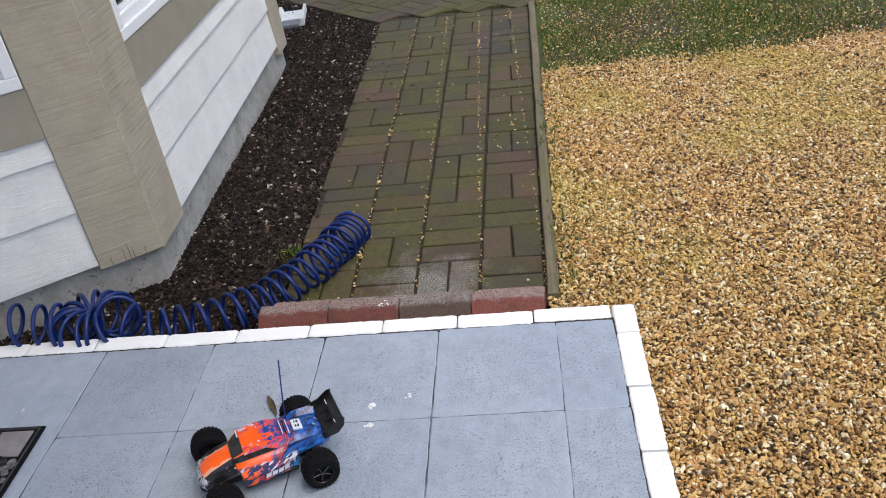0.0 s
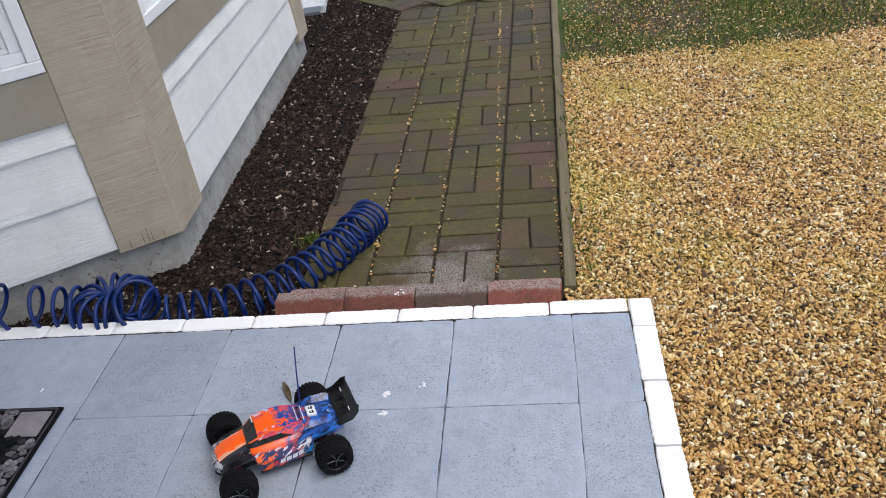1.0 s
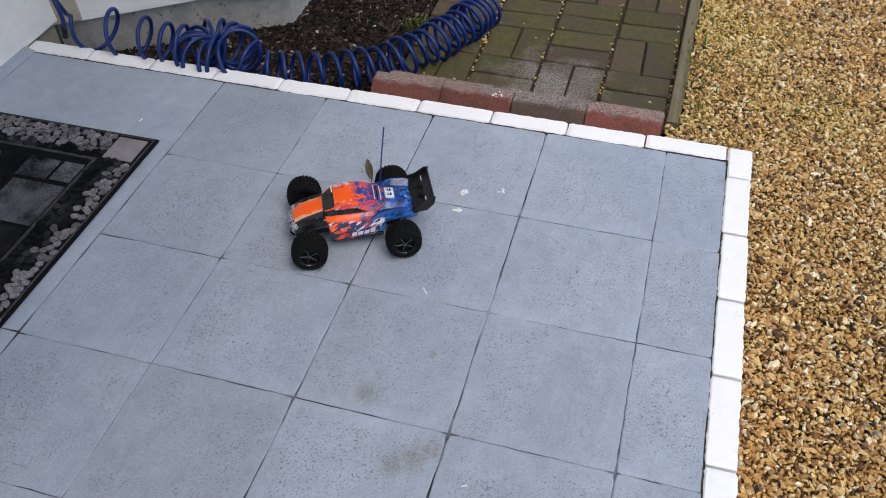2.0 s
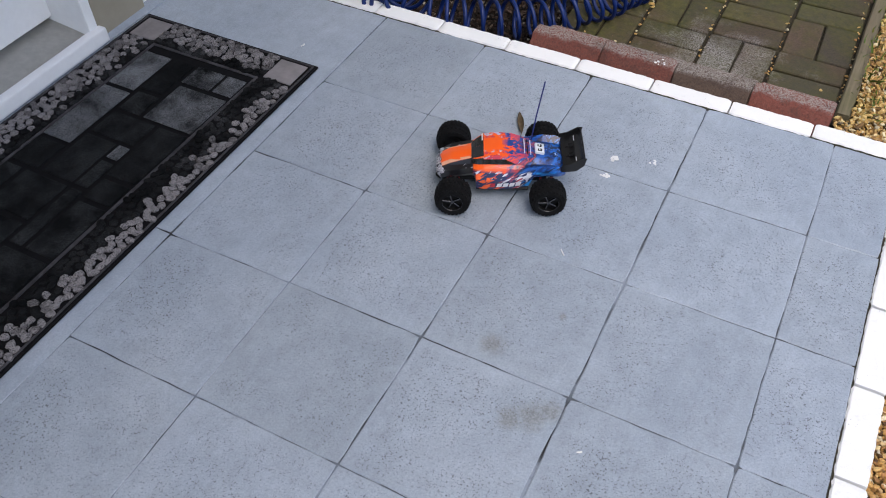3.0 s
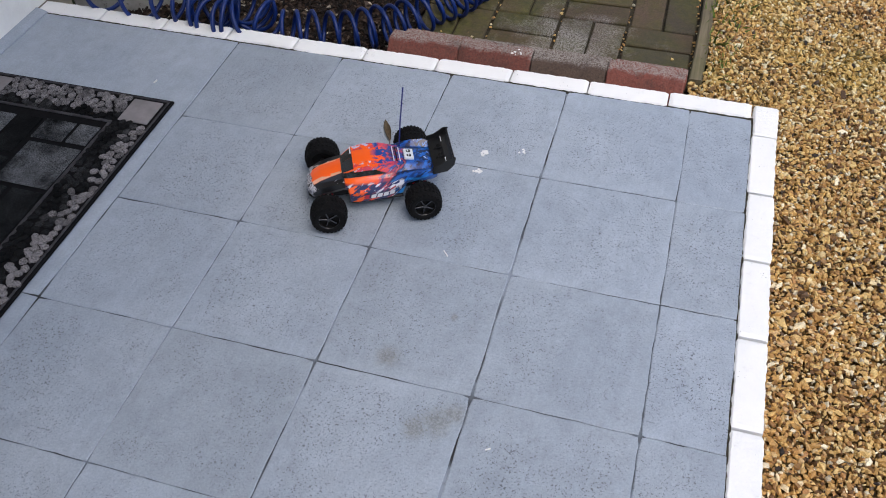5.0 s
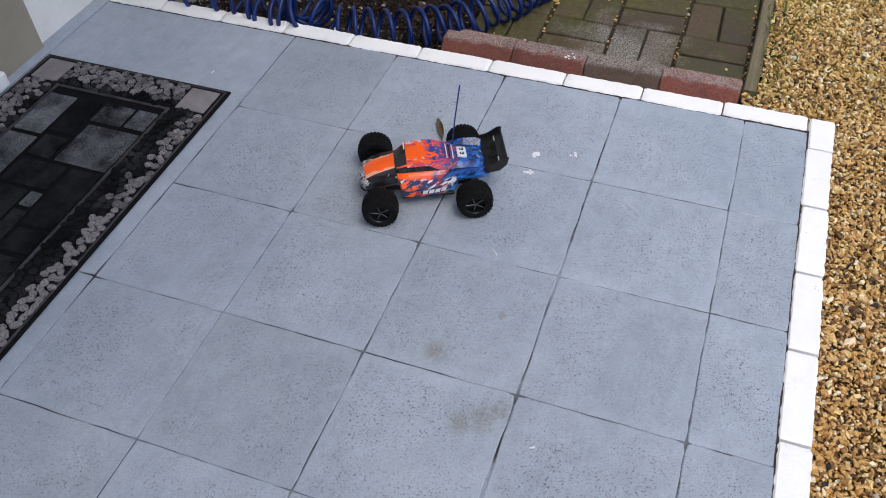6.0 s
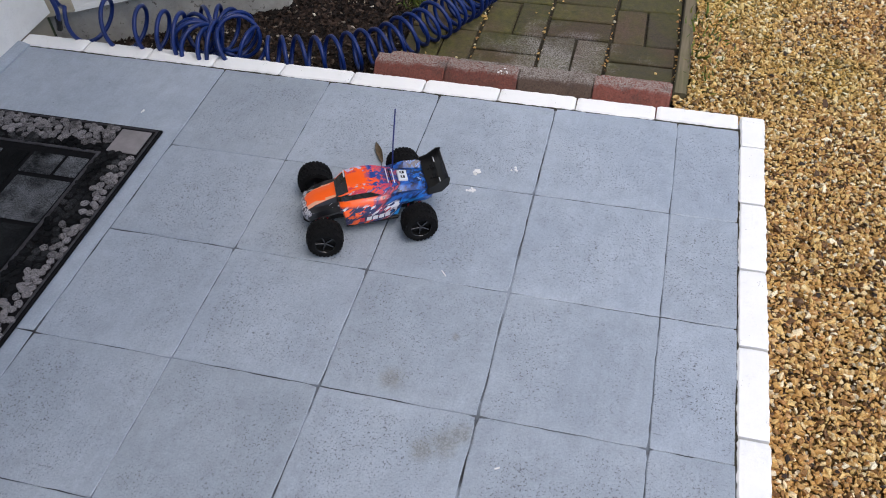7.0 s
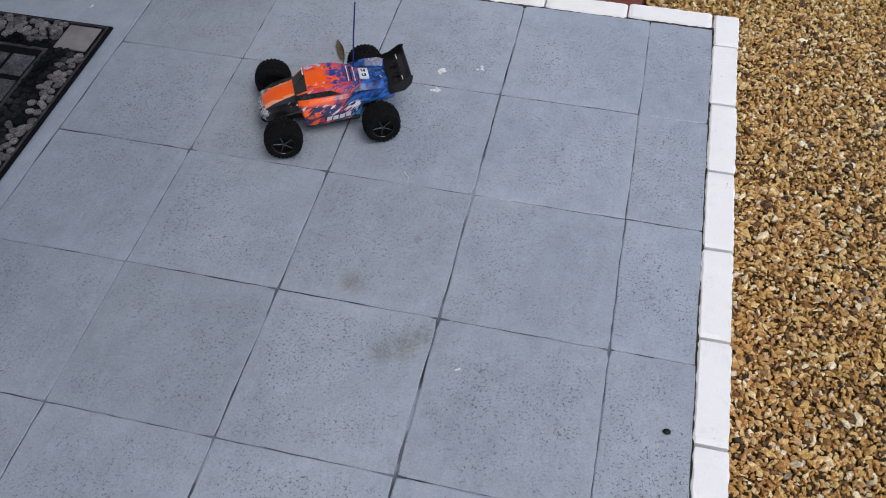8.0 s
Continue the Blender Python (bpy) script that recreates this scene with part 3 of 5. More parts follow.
# the wider walk beyond, laid at 45 degrees
bm = bmesh.new()
prism(bm, [(0.08, 3.78), (-0.83, 3.78), (-0.87, 3.68), (-2.3, 5.2), (-1.2, 6.6), (0.12, 5.3)], -0.2, PATH_Z - 0.002, "z")
cross_path = thing("cross_path", "reddish brick walk laid diagonally across the path", "path", bm, PAVER, "structure")
for i in range(-14, 16):
    for j in range(-14, 16):
        for k in range(2):
            if (i + j) % 2 == 0:
                a = (i * 0.2, j * 0.2 + 0.1 * k, i * 0.2 + 0.2, j * 0.2 + 0.1 * k + 0.1)
            else:
                a = (i * 0.2 + 0.1 * k, j * 0.2, i * 0.2 + 0.1 * k + 0.1, j * 0.2 + 0.2)
            cx, cy = (a[0] + a[2]) / 2, (a[1] + a[3]) / 2
            wx, wy = -0.86 + (cx - cy) * 0.7071, 3.67 + (cx + cy) * 0.7071
            if wy > 3.76 and wx < 0.05 and (wx + 0.86) * 0.73 + (wy - 3.67) * 0.68 > 0.06 and wy < 5.6 and wx > -1.9:
                q = lay("paver", cross_path, *a, 0, 0.05, 0.006, 0.004, PAVER, pavers, 0.002, 0.7)
                q.matrix_basis = pose(-0.86, 3.67, PATH_Z + 0.004, 0, 0, 45) @ q.matrix_basis

# timber edging along the path
bm = bmesh.new()
n = 26
rings = []
for s in range(n + 1):
    y = 0.64 + 3.1 * s / n
    off = -0.010 + 0.058 * (y - 0.64) / 3.1 + 0.003 * noise.noise((0, y * 3, 1))
    dz = 0.004 * noise.noise((5, y * 4, 1))
    rings.append([bm.verts.new(p) for p in ((off, y, -0.2), (off + 0.037, y, -0.2), (off + 0.038, y, -0.128 + dz), (off + 0.034, y, -0.122 + dz), (off + 0.004, y, -0.122 + dz), (off, y, -0.128 + dz))])
for a, b in zip(rings, rings[1:]):
    for k in range(6):
        bm.faces.new((a[k], a[(k + 1) % 6], b[(k + 1) % 6], b[k]))
bm.faces.new(rings[0])
bm.faces.new(rings[-1])
thing("edging_board", "mossy weathered timber edging board along the path", "edging", bm, TIMBER, "structure")

# ---- the house ----
HZ = 2.7
E0 = Vector((-1.258, 0.908, 0))
YAW_R, YAW_L, LEN_R, LEN_L = -1.3, 57.0, 2.23, 0.765


def wall_pose(corner, yaw):
    """Local x along the wall, y into the house, z up."""
    return Matrix.Translation(corner) @ Matrix.Rotation(radians(90 - yaw), 4, "Z")


def lap_board(bm, x0, x1, z0, z1, low=0.006, high=0.018):
    prism(bm, [(low, z0), (low, z0 + 0.004), (high, z1), (high + 0.02, z1), (high + 0.02, z0)], x0, x1, "x")


def bay_wall(name, m, length, trim0, trim1, label):
    bm = bmesh.new()
    box(bm, 0.0166, 0.03, -0.6, length - 0.0166, 0.20, 0.045)
    wall = thing(name, label, "wall", bm, CONCRETE, "structure", sloped=False, m=m)
    bm = bmesh.new()
    box(bm, 0, 0.037, 0.045, length, 0.18, 0.66)
    box(bm, 0, 0.037, 1.75, length, 0.18, HZ)
    box(bm, 0, 0.037, 0.66, trim0, 0.18, 1.75)
    box(bm, length - trim1, 0.037, 0.66, length, 0.18, 1.75)
    part("wall_core", bm, BEIGE2, wall)
    for z0, z1 in ((0.042, 0.250), (0.238, 0.436), (0.420, 0.497)):
        bm = bmesh.new()
        lap_board(bm, trim0 - 0.004, length - trim1 + 0.004, z0, z1)
        part("siding_board", bm, SIDING, wall)
    z = 1.9
    while z < HZ - 0.05:
        bm = bmesh.new()
        lap_board(bm, trim0 - 0.004, length - trim1 + 0.004, z, min(z + 0.2, HZ))
        part("siding_board", bm, SIDING, wall)
        z += 0.188
    bm = bmesh.new()
    box(bm, trim0 - 0.003, 0.004, 0.492, length - trim1 + 0.003, 0.036, 0.648, 0.002)
    part("band_board", bm, BEIGE2, wall, "smooth beige band board")
    bm = bmesh.new()
    box(bm, trim0 - 0.003, 0.004, 1.76, length - trim1 + 0.003, 0.036, 1.9, 0.002)
    part("band_board", bm, BEIGE2, wall, "smooth beige band board")
    return wall


def bay_window(name, m, x0, x1, z0, z1):
    """Casing, sash and pane, set in the wall's opening."""
    win = thing(name, "white vinyl window in the bay with dark panes", "window", kind="structure", sloped=False, m=m)

    def ring(nm, a0, b0, a1, b1, w, y0, y1):
        for q in ((a0, b0, a1, b0 + w), (a0, b1 - w, a1, b1), (a0, b0 + w, a0 + w, b1 - w), (a1 - w, b0 + w, a1, b1 - w)):
            bm = bmesh.new()
            box(bm, q[0], y0, q[1], q[2], y1, q[3], 0.003)
            part(nm, bm, VINYL, win)
    ring("window_frame", x0, z0, x1, z1, 0.038, -0.002, 0.09)
    ring("sash", x0 + 0.038, z0 + 0.038, x1 - 0.038, z1 - 0.038, 0.034, 0.012, 0.07)
    ring("sash_bead", x0 + 0.072, z0 + 0.072, x1 - 0.072, z1 - 0.072, 0.016, 0.022, 0.066)
    bm = bmesh.new()
    box(bm, x0 + 0.085, 0.038, z0 + 0.085, x1 - 0.085, 0.046, z1 - 0.085)
    part("pane", bm, GLASS, win)
    return win


def corner_board(x0, x1, wall, z0=0.012):
    bm = bmesh.new()
    box(bm, x0, 0.0, z0, x1, 0.034, HZ, 0.003)
    part("corner_board", bm, BEIGE, wall, "rough-sawn beige corner board")


dirL = Vector((math.sin(radians(YAW_L)), math.cos(radians(YAW_L)), 0))
ML = wall_pose(E0 - dirL * LEN_L, YAW_L)
MR = wall_pose(E0, YAW_R)
wall_l = bay_wall("wall_bay_angled", ML, LEN_L, 0.10, 0.208, "white lap-sided angled bay wall on a concrete footing")
corner_board(LEN_L - 0.208, LEN_L, wall_l, z0=0.024)
corner_board(0.0, 0.10, wall_l, z0=0.045)
for x, z, h in ((0.040, 0.03, 0.030), (0.083, 0.028, 0.042), (0.100, 0.03, 0.055), (0.112, 0.027, 0.038), (0.150, 0.03, 0.026)):
    bm = bmesh.new()
    box(bm, LEN_L - 0.208 + x, -0.0008, z, LEN_L - 0.208 + x + 0.0016, 0.004, z + h, 0, m=None)
    part("crack", bm, EARTH, wall_l, "dark drying crack in the board")
wall_r = bay_wall("wall_bay_front", MR, LEN_R, 0.235, 0.20, "white lap-sided bay wall on a stained concrete footing")
corner_board(0.0, 0.235, wall_r, z0=0.02)
corner_board(LEN_R - 0.20, LEN_R, wall_r, z0=-0.01)
bay_window("window_1", ML, 0.105, LEN_L - 0.211, 0.65, 1.755)
bay_window("window_2", MR, 0.231, LEN_R - 0.203, 0.65, 1.755)
far = E0 + Vector((math.sin(radians(YAW_R)), math.cos(radians(YAW_R)), 0)) * LEN_R
wall_f = bay_wall("wall_bay_far", wall_pose(far, -59), 0.8, 0.1, 0.1, "white lap-sided far bay wall on a concrete footing")
corner_board(0.0, 0.1, wall_f, z0=-0.01)
corner_board(0.7, 0.8, wall_f, z0=-0.01)

# the wall with the door, its opening from y = -1.03 to -0.12
DX = -1.868
bm = bmesh.new()
for y0, y1, z0, z1 in ((-3.0, -1.03, -0.6, HZ), (-0.12, 0.50, -0.6, HZ), (-1.03, -0.12, 2.14, HZ), (-1.03, -0.12, -0.6, 0.04)):
    box(bm, DX - 0.2, y0, z0, DX - 0.02, y1, z1)
wall_d = thing("wall_door", "white lap-sided house wall with a beige-trimmed doorway", "wall", bm, BEIGE2, "structure", sloped=False)
for y0, y1 in ((0.06, 0.50), (-3.0, -1.205)):
    z = 0.064
    while z < HZ - 0.05:
        bm = bmesh.new()
        prism(bm, [(DX, z), (DX, z + 0.004), (DX - 0.012, min(z + 0.2, HZ)), (DX - 0.03, min(z + 0.2, HZ)), (DX - 0.03, z)], y0, y1, "y")
        part("siding_board", bm, SIDING, wall_d)
        z += 0.188
for y0, y1 in ((-0.12, 0.06), (-1.205, -1.03)):
    bm = bmesh.new()
    box(bm, DX - 0.02, y0, 0.06, DX + 0.014, y1, 2.3, 0.003)
    part("door_trim", bm, BEIGE2, wall_d, "beige painted door trim")
bm = bmesh.new()
box(bm, DX - 0.02, -1.03, 2.14, DX + 0.014, -0.12, 2.3, 0.003)
part("door_trim", bm, BEIGE2, wall_d, "beige painted door trim")
for y0, y1 in ((-0.15, -0.12), (-1.03, -1.0)):
    bm = bmesh.new()
    box(bm, DX - 0.15, y0, 0.062, DX + 0.018, y1, 2.14, 0.002)
    part("door_jamb", bm, VINYL, wall_d, "white door jamb")
door = thing("door_1", "closed white panelled front door above a metal threshold", "door", kind="structure", sloped=False)
bm = bmesh.new()
box(bm, DX - 0.155, -1.0, 0.12, DX - 0.11, -0.15, 2.13, 0.003)
part("door_leaf", bm, DOORWHITE, door)
bm = bmesh.new()
prism(bm, [(DX - 0.16, 0.05), (DX + 0.01, 0.05), (DX + 0.01, 0.088), (DX - 0.05, 0.098), (DX - 0.105, 0.105), (DX - 0.16, 0.112)], -1.0, -0.15, "y")
part("threshold", bm, ALU, door, "grey metal threshold")
bm = bmesh.new()
box(bm, DX + 0.01, -1.05, 0.062, DX + 0.04, -0.112, 0.104, 0.006, seg=2)
part("door_sill", bm, DOORWHITE, door, "white painted sill board")

# unseen closed eaves, added above the walls to darken the patio's house side
bm = bmesh.new()
prism(bm, [(-2.6, 2.62), (-0.22, 2.62), (-0.22, 2.78), (-2.6, 3.3)], -3.4, -0.1, "y")
thing("eave_door", "unseen beige boxed porch eave added to shade the patio by the door", "eave", bm, BEIGE2, "structure", sloped=False)
# a second unseen eave, added to keep skylight off the bay side
bm = bmesh.new()
prism(bm, [(-2.6, 0.1), (-1.0, 0.1), (-0.75, 0.4), (-0.75, 3.6), (-1.6, 4.2), (-2.6, 4.2)], 2.70, 2.86, "z")
thing("eave_bay", "unseen beige boxed eave added over the bay for shade", "eave", bm, BEIGE2, "structure", sloped=False)


# ---- the toy truck, standing on the tiles ----
def truck_paint():
    n = Nodes("orange_and_blue_printed_shell")
    tc = n.t.nodes.new("ShaderNodeTexCoord")
    sep = n.t.nodes.new("ShaderNodeSeparateXYZ")
    n.link(tc.outputs["Object"], sep.inputs["Vector"])
    X, Z = sep.outputs["X"], sep.outputs["Z"]

    def calc(op, a, b=None, c=None):
        q = n.t.nodes.new("ShaderNodeMath")
        q.operation = op
        for value, socket in zip((a, b, c), q.inputs):
            if value is None:
                continue
            if isinstance(value, (int, float)):
                socket.default_value = value
            else:
                n.link(value, socket)
        return q.outputs[0]

    def step(value, lo, hi):
        q = n.t.nodes.new("ShaderNodeMapRange")
        q.inputs["From Min"].default_value, q.inputs["From Max"].default_value = lo, hi
        n.link(value, q.inputs["Value"])
        return q.outputs[0]

    def both(*facs):
        out = facs[0]
        for f in facs[1:]:
            out = calc("MULTIPLY", out, f)
        return out

    def slanted(scale, degrees, seed):
        v = n.t.nodes.new("ShaderNodeMapping")
        v.vector_type = "POINT"
        v.inputs["Rotation"].default_value = (0, radians(degrees), 0)
        v.inputs["Location"].default_value = (seed, seed * 0.7, 0)
        n.link(tc.outputs["Object"], v.inputs["Vector"])
        w = n.t.nodes.new("ShaderNodeMapping")
        w.inputs["Scale"].default_value = scale
        n.link(v.outputs["Vector"], w.inputs["Vector"])
        return w.outputs["Vector"]

    wide = calc("ABSOLUTE", sep.outputs["Y"])
    rag = n.noise(1.0, 3, 0.65, slanted((15, 62, 75), -40, 0.3), 0.25)
    rag2 = n.noise(1.0, 3, 0.65, slanted((20, 75, 95), -34, 1.7), 0.3)
    rag3 = n.noise(1.0, 2, 0.6, slanted((24, 90, 115), -37, 2.9), 0.3)
    # orange in front, red shards, then dark and bright blue behind
    along = calc("ADD", X, calc("MULTIPLY", calc("SUBTRACT", rag, 0.5), 0.10))
    along = calc("ADD", along, calc("MULTIPLY", step(Z, 0.088, 0.096), 0.030))
    along = calc("MULTIPLY_ADD", along, 3.33, 0.5)
    base = n.ramp(along, (0.0, (0.006, 0.035, 0.20)), (0.10, (0.010, 0.14, 0.55)), (0.17, (0.006, 0.022, 0.13)), (0.25, (0.012, 0.11, 0.46)), (0.32, (0.008, 0.012, 0.06)), (0.38, (0.55, 0.045, 0.05)), (0.44, (0.03, 0.04, 0.16)), (0.49, (0.85, 0.085, 0.03)), (0.56, (0.95, 0.115, 0.006)))
    low = step(Z, 0.080, 0.074)
    rear = step(X, -0.035, -0.06)
    # the lower flank: white, navy and pale blue shards over orange
    flank = both(low, step(X, 0.075, 0.06), step(X, -0.09, -0.07))
    col = n.mix(both(flank, step(rag2, 0.475, 0.487)), base, (0.010, 0.016, 0.085))
    col = n.mix(both(flank, step(rag3, 0.575, 0.585)), col, (0.62, 0.62, 0.70))
    col = n.mix(both(low, rear, step(rag3, 0.46, 0.44)), col, (0.03, 0.30, 0.78))
    # the deck behind the roof: near-black with bright blue, a few pale glints painted into the colour
    deck = both(rear, calc("SUBTRACT", 1.0, low))
    col = n.mix(both(deck, step(rag2, 0.50, 0.52)), col, (0.006, 0.010, 0.05))
    col = n.mix(both(deck, step(rag3, 0.68, 0.69)), col, (0.35, 0.45, 0.70))
    # roof edges in red and pale violet shards
    roof = both(step(wide, 0.020, 0.024), step(Z, 0.090, 0.094), step(X, 0.045, 0.035), step(X, -0.06, -0.045))
    col = n.mix(both(roof, step(rag, 0.50, 0.52)), col, (0.60, 0.05, 0.09))
    col = n.mix(both(roof, step(rag3, 0.57, 0.585)), col, (0.50, 0.46, 0.62))
    tail = both(step(X, 0.000, -0.018), step(Z, 0.094, 0.098))
    col = n.mix(both(tail, step(rag3, 0.52, 0.535)), col, (0.012, 0.05, 0.26))
    # black fenders beside the orange bonnet, white lamps and splashes at the nose
    fender = both(step(wide, 0.0255, 0.0265), step(X, 0.060, 0.063))
    col = n.mix(fender, col, (0.008, 0.008, 0.010))
    col = n.mix(both(fender, step(rag3, 0.64, 0.65)), col, (0.42, 0.40, 0.45))
    stripe = both(step(X, 0.060, 0.064), step(wide, 0.019, 0.020), step(wide, 0.0262, 0.0255), step(rag2, 0.44, 0.46))
    col = n.mix(stripe, col, (0.75, 0.35, 0.22))
    nose = step(calc("MULTIPLY_ADD", rag2, 0.020, X), 0.144, 0.146)
    print_ = n.ramp(n.noise(1.0, 2, 0.6, slanted((150, 170, 190), 10, 4.1), 0.8), (0.44, (0.012, 0.012, 0.02)), (0.49, (0.50, 0.49, 0.54)), (0.56, (0.62, 0.60, 0.64)), (0.60, (0.03, 0.03, 0.06)))
    col = n.mix(nose, col, print_)
    return n.done(col, 0.28, None, 0.0, 0.3)


SHELL = truck_paint()
RUBBER = plain("black_tyre_rubber", (0.0055, 0.0055, 0.006), 0.85, vary=0.4, scale=90, bump=0.5, spec=0.12)
BLACKPL = plain("black_moulded_plastic", (0.006, 0.006, 0.0065), 0.45, vary=0.2, spec=0.25)
BLACKGLOSS = plain("black_glossy_plastic", (0.006, 0.006, 0.0065), 0.28, vary=0.2, spec=0.5)
TINT = plain("black_window_print", (0.008, 0.008, 0.009), 0.12, coat=0.4)
CHROME = plain("dark_chrome_plastic", (0.075, 0.075, 0.08), 0.22, 0.9, vary=0.1)
SILVER = plain("silver_printed_louvre", (0.62, 0.64, 0.68), 0.35)
REDARM = plain("red_suspension_plastic", (0.32, 0.012, 0.02), 0.4)
SPRING = plain("steel_shock", (0.3, 0.3, 0.31), 0.35, 0.8)
BLUEROD = plain("dark_blue_antenna_tube", (0.012, 0.025, 0.16), 0.4)
LOGOWHITE = plain("white_print", (0.75, 0.75, 0.78), 0.35, vary=0.03)
LAMPGREY = plain("pale_grey_lamp_print", (0.34, 0.34, 0.38), 0.3, vary=0.5, scale=260)
LOGORED = plain("red_print", (0.55, 0.02, 0.04), 0.35, vary=0.05)

# rows: x, then skirt, flank, shoulder, valley and crown edge as y, z, and the height on the middle line
STATIONS = (
    (-0.152, 0.040, 0.064, 0.044, 0.070, 0.041, 0.079, 0.032, 0.074, 0.017, 0.077, 0.078),
    (-0.146, 0.049, 0.062, 0.054, 0.073, 0.050, 0.086, 0.036, 0.077, 0.019, 0.081, 0.082),
    (-0.130, 0.055, 0.062, 0.060, 0.076, 0.055, 0.091, 0.038, 0.081, 0.022, 0.087, 0.088),
    (-0.100, 0.056, 0.065, 0.061, 0.078, 0.056, 0.093, 0.040, 0.085, 0.024, 0.092, 0.094),
    (-0.076, 0.055, 0.060, 0.060, 0.073, 0.056, 0.089, 0.042, 0.087, 0.026, 0.097, 0.099),
    (-0.066, 0.057, 0.036, 0.062, 0.066, 0.056, 0.087, 0.044, 0.088, 0.032, 0.100, 0.102),
    (-0.045, 0.060, 0.032, 0.065, 0.062, 0.056, 0.084, 0.047, 0.089, 0.038, 0.1035, 0.1060),
    (-0.025, 0.062, 0.030, 0.067, 0.060, 0.056, 0.083, 0.049, 0.089, 0.041, 0.1085, 0.1105),
    (0.010, 0.063, 0.029, 0.068, 0.058, 0.056, 0.082, 0.049, 0.089, 0.042, 0.1105, 0.1130),
    (0.038, 0.062, 0.029, 0.066, 0.058, 0.055, 0.081, 0.048, 0.088, 0.040, 0.1075, 0.1100),
    (0.054, 0.060, 0.031, 0.063, 0.060, 0.053, 0.080, 0.045, 0.085, 0.035, 0.0985, 0.1010),
    (0.058, 0.050, 0.058, 0.054, 0.069, 0.051, 0.080, 0.042, 0.083, 0.033, 0.0960, 0.0985),
    (0.068, 0.050, 0.060, 0.053, 0.068, 0.049, 0.079, 0.035, 0.080, 0.026, 0.090, 0.093),
    (0.090, 0.051, 0.057, 0.054, 0.065, 0.049, 0.076, 0.032, 0.076, 0.024, 0.086, 0.089),
    (0.115, 0.047, 0.050, 0.051, 0.059, 0.047, 0.070, 0.029, 0.071, 0.022, 0.080, 0.083),
    (0.134, 0.040, 0.042, 0.044, 0.051, 0.040, 0.062, 0.027, 0.064, 0.019, 0.070, 0.073),
    (0.143, 0.028, 0.042, 0.032, 0.049, 0.029, 0.056, 0.021, 0.058, 0.015, 0.062, 0.064),
    (0.147, 0.018, 0.045, 0.020, 0.049, 0.018, 0.053, 0.013, 0.055, 0.009, 0.057, 0.058))


def shell_point(x, v, side, out=0.0):
    """A point of the shell: v runs from 0 at the skirt to 1 on the middle line."""
    k = max(0, min(len(STATIONS) - 2, sum(x >= s[0] for s in STATIONS) - 1))
    a, b = STATIONS[k], STATIONS[k + 1]
    f = max(0.0, min(1.0, (x - a[0]) / (b[0] - a[0])))
    q = [p + (r - p) * f for p, r in zip(a[1:], b[1:])]
    prof = [(q[2 * i], q[2 * i + 1]) for i in range(5)] + [(0.0, q[10])]
    u = max(0.0, min(4.9999, v * 5))
    i = int(u)
    w = u - i
    dy, dz = prof[i + 1][0] - prof[i][0], prof[i + 1][1] - prof[i][1]
    l = math.hypot(dy, dz) or 1
    return Vector((x, side * (prof[i][0] + dy * w + out * dz / l), prof[i][1] + dz * w - out * dy / l))


def shell_patch(bm, x0, x1, v0, v1, side, out, nx=6, nv=6, lean=0.0, both=False, taper=0.0):
    """A raised patch that follows the shell; taper shortens its upper edge at the back."""
    for s in (1, -1) if both else (side,):
        grid = []
        for j in range(nv + 1):
            g = j / nv
            a, b = x0 + taper * g + lean * (g - 0.5), x1 + lean * (g - 0.5)
            grid.append([bm.verts.new(shell_point(a + (b - a) * i / nx, v0 + (v1 - v0) * g, s, out)) for i in range(nx + 1)])
        for j in range(nv):
            for i in range(nx):
                bm.faces.new((grid[j][i], grid[j][i + 1], grid[j + 1][i + 1], grid[j + 1][i]))
    bmesh.ops.remove_doubles(bm, verts=bm.verts, dist=1e-5)
    bmesh.ops.recalc_face_normals(bm, faces=bm.faces)


TRUCK_AT = pose(-0.6615, -0.139, 0.0005, 0, 0, 206) @ Matrix.Diagonal((0.965, 0.965, 0.965, 1))
truck = thing("toy_truck", "orange and blue radio-controlled toy truck with fat black tyres", "toy truck", m=TRUCK_AT)
bm = bmesh.new()
xs = sorted({round(s[0], 4) for s in STATIONS} | {round(STATIONS[0][0] + 0.299 * i / 56, 4) for i in range(57)})
rings = []
for x in xs:
    r = [shell_point(x, j / 20, -1) for j in range(21)] + [shell_point(x, 1 - j / 20, 1) for j in range(1, 21)]
    rings.append([bm.verts.new(p) for p in r])
for a, b in zip(rings, rings[1:]):
    for k in range(len(a) - 1):
        bm.faces.new((a[k], a[k + 1], b[k + 1], b[k]))
    bm.faces.new((a[-1], a[0], b[0], b[-1]))
bm.faces.new(rings[0])
bm.faces.new(rings[-1])
body = part("body", bm, SHELL, truck, "glossy orange shell fading to blue with dark and white shards", True)
body.data.set_sharp_from_angle(angle=radians(24))
bm = bmesh.new()
shell_patch(bm, 0.0385, 0.0655, 0.635, 1.0, 1, 0.0008, both=True)
part("windscreen", bm, TINT, truck, "black printed windscreen")
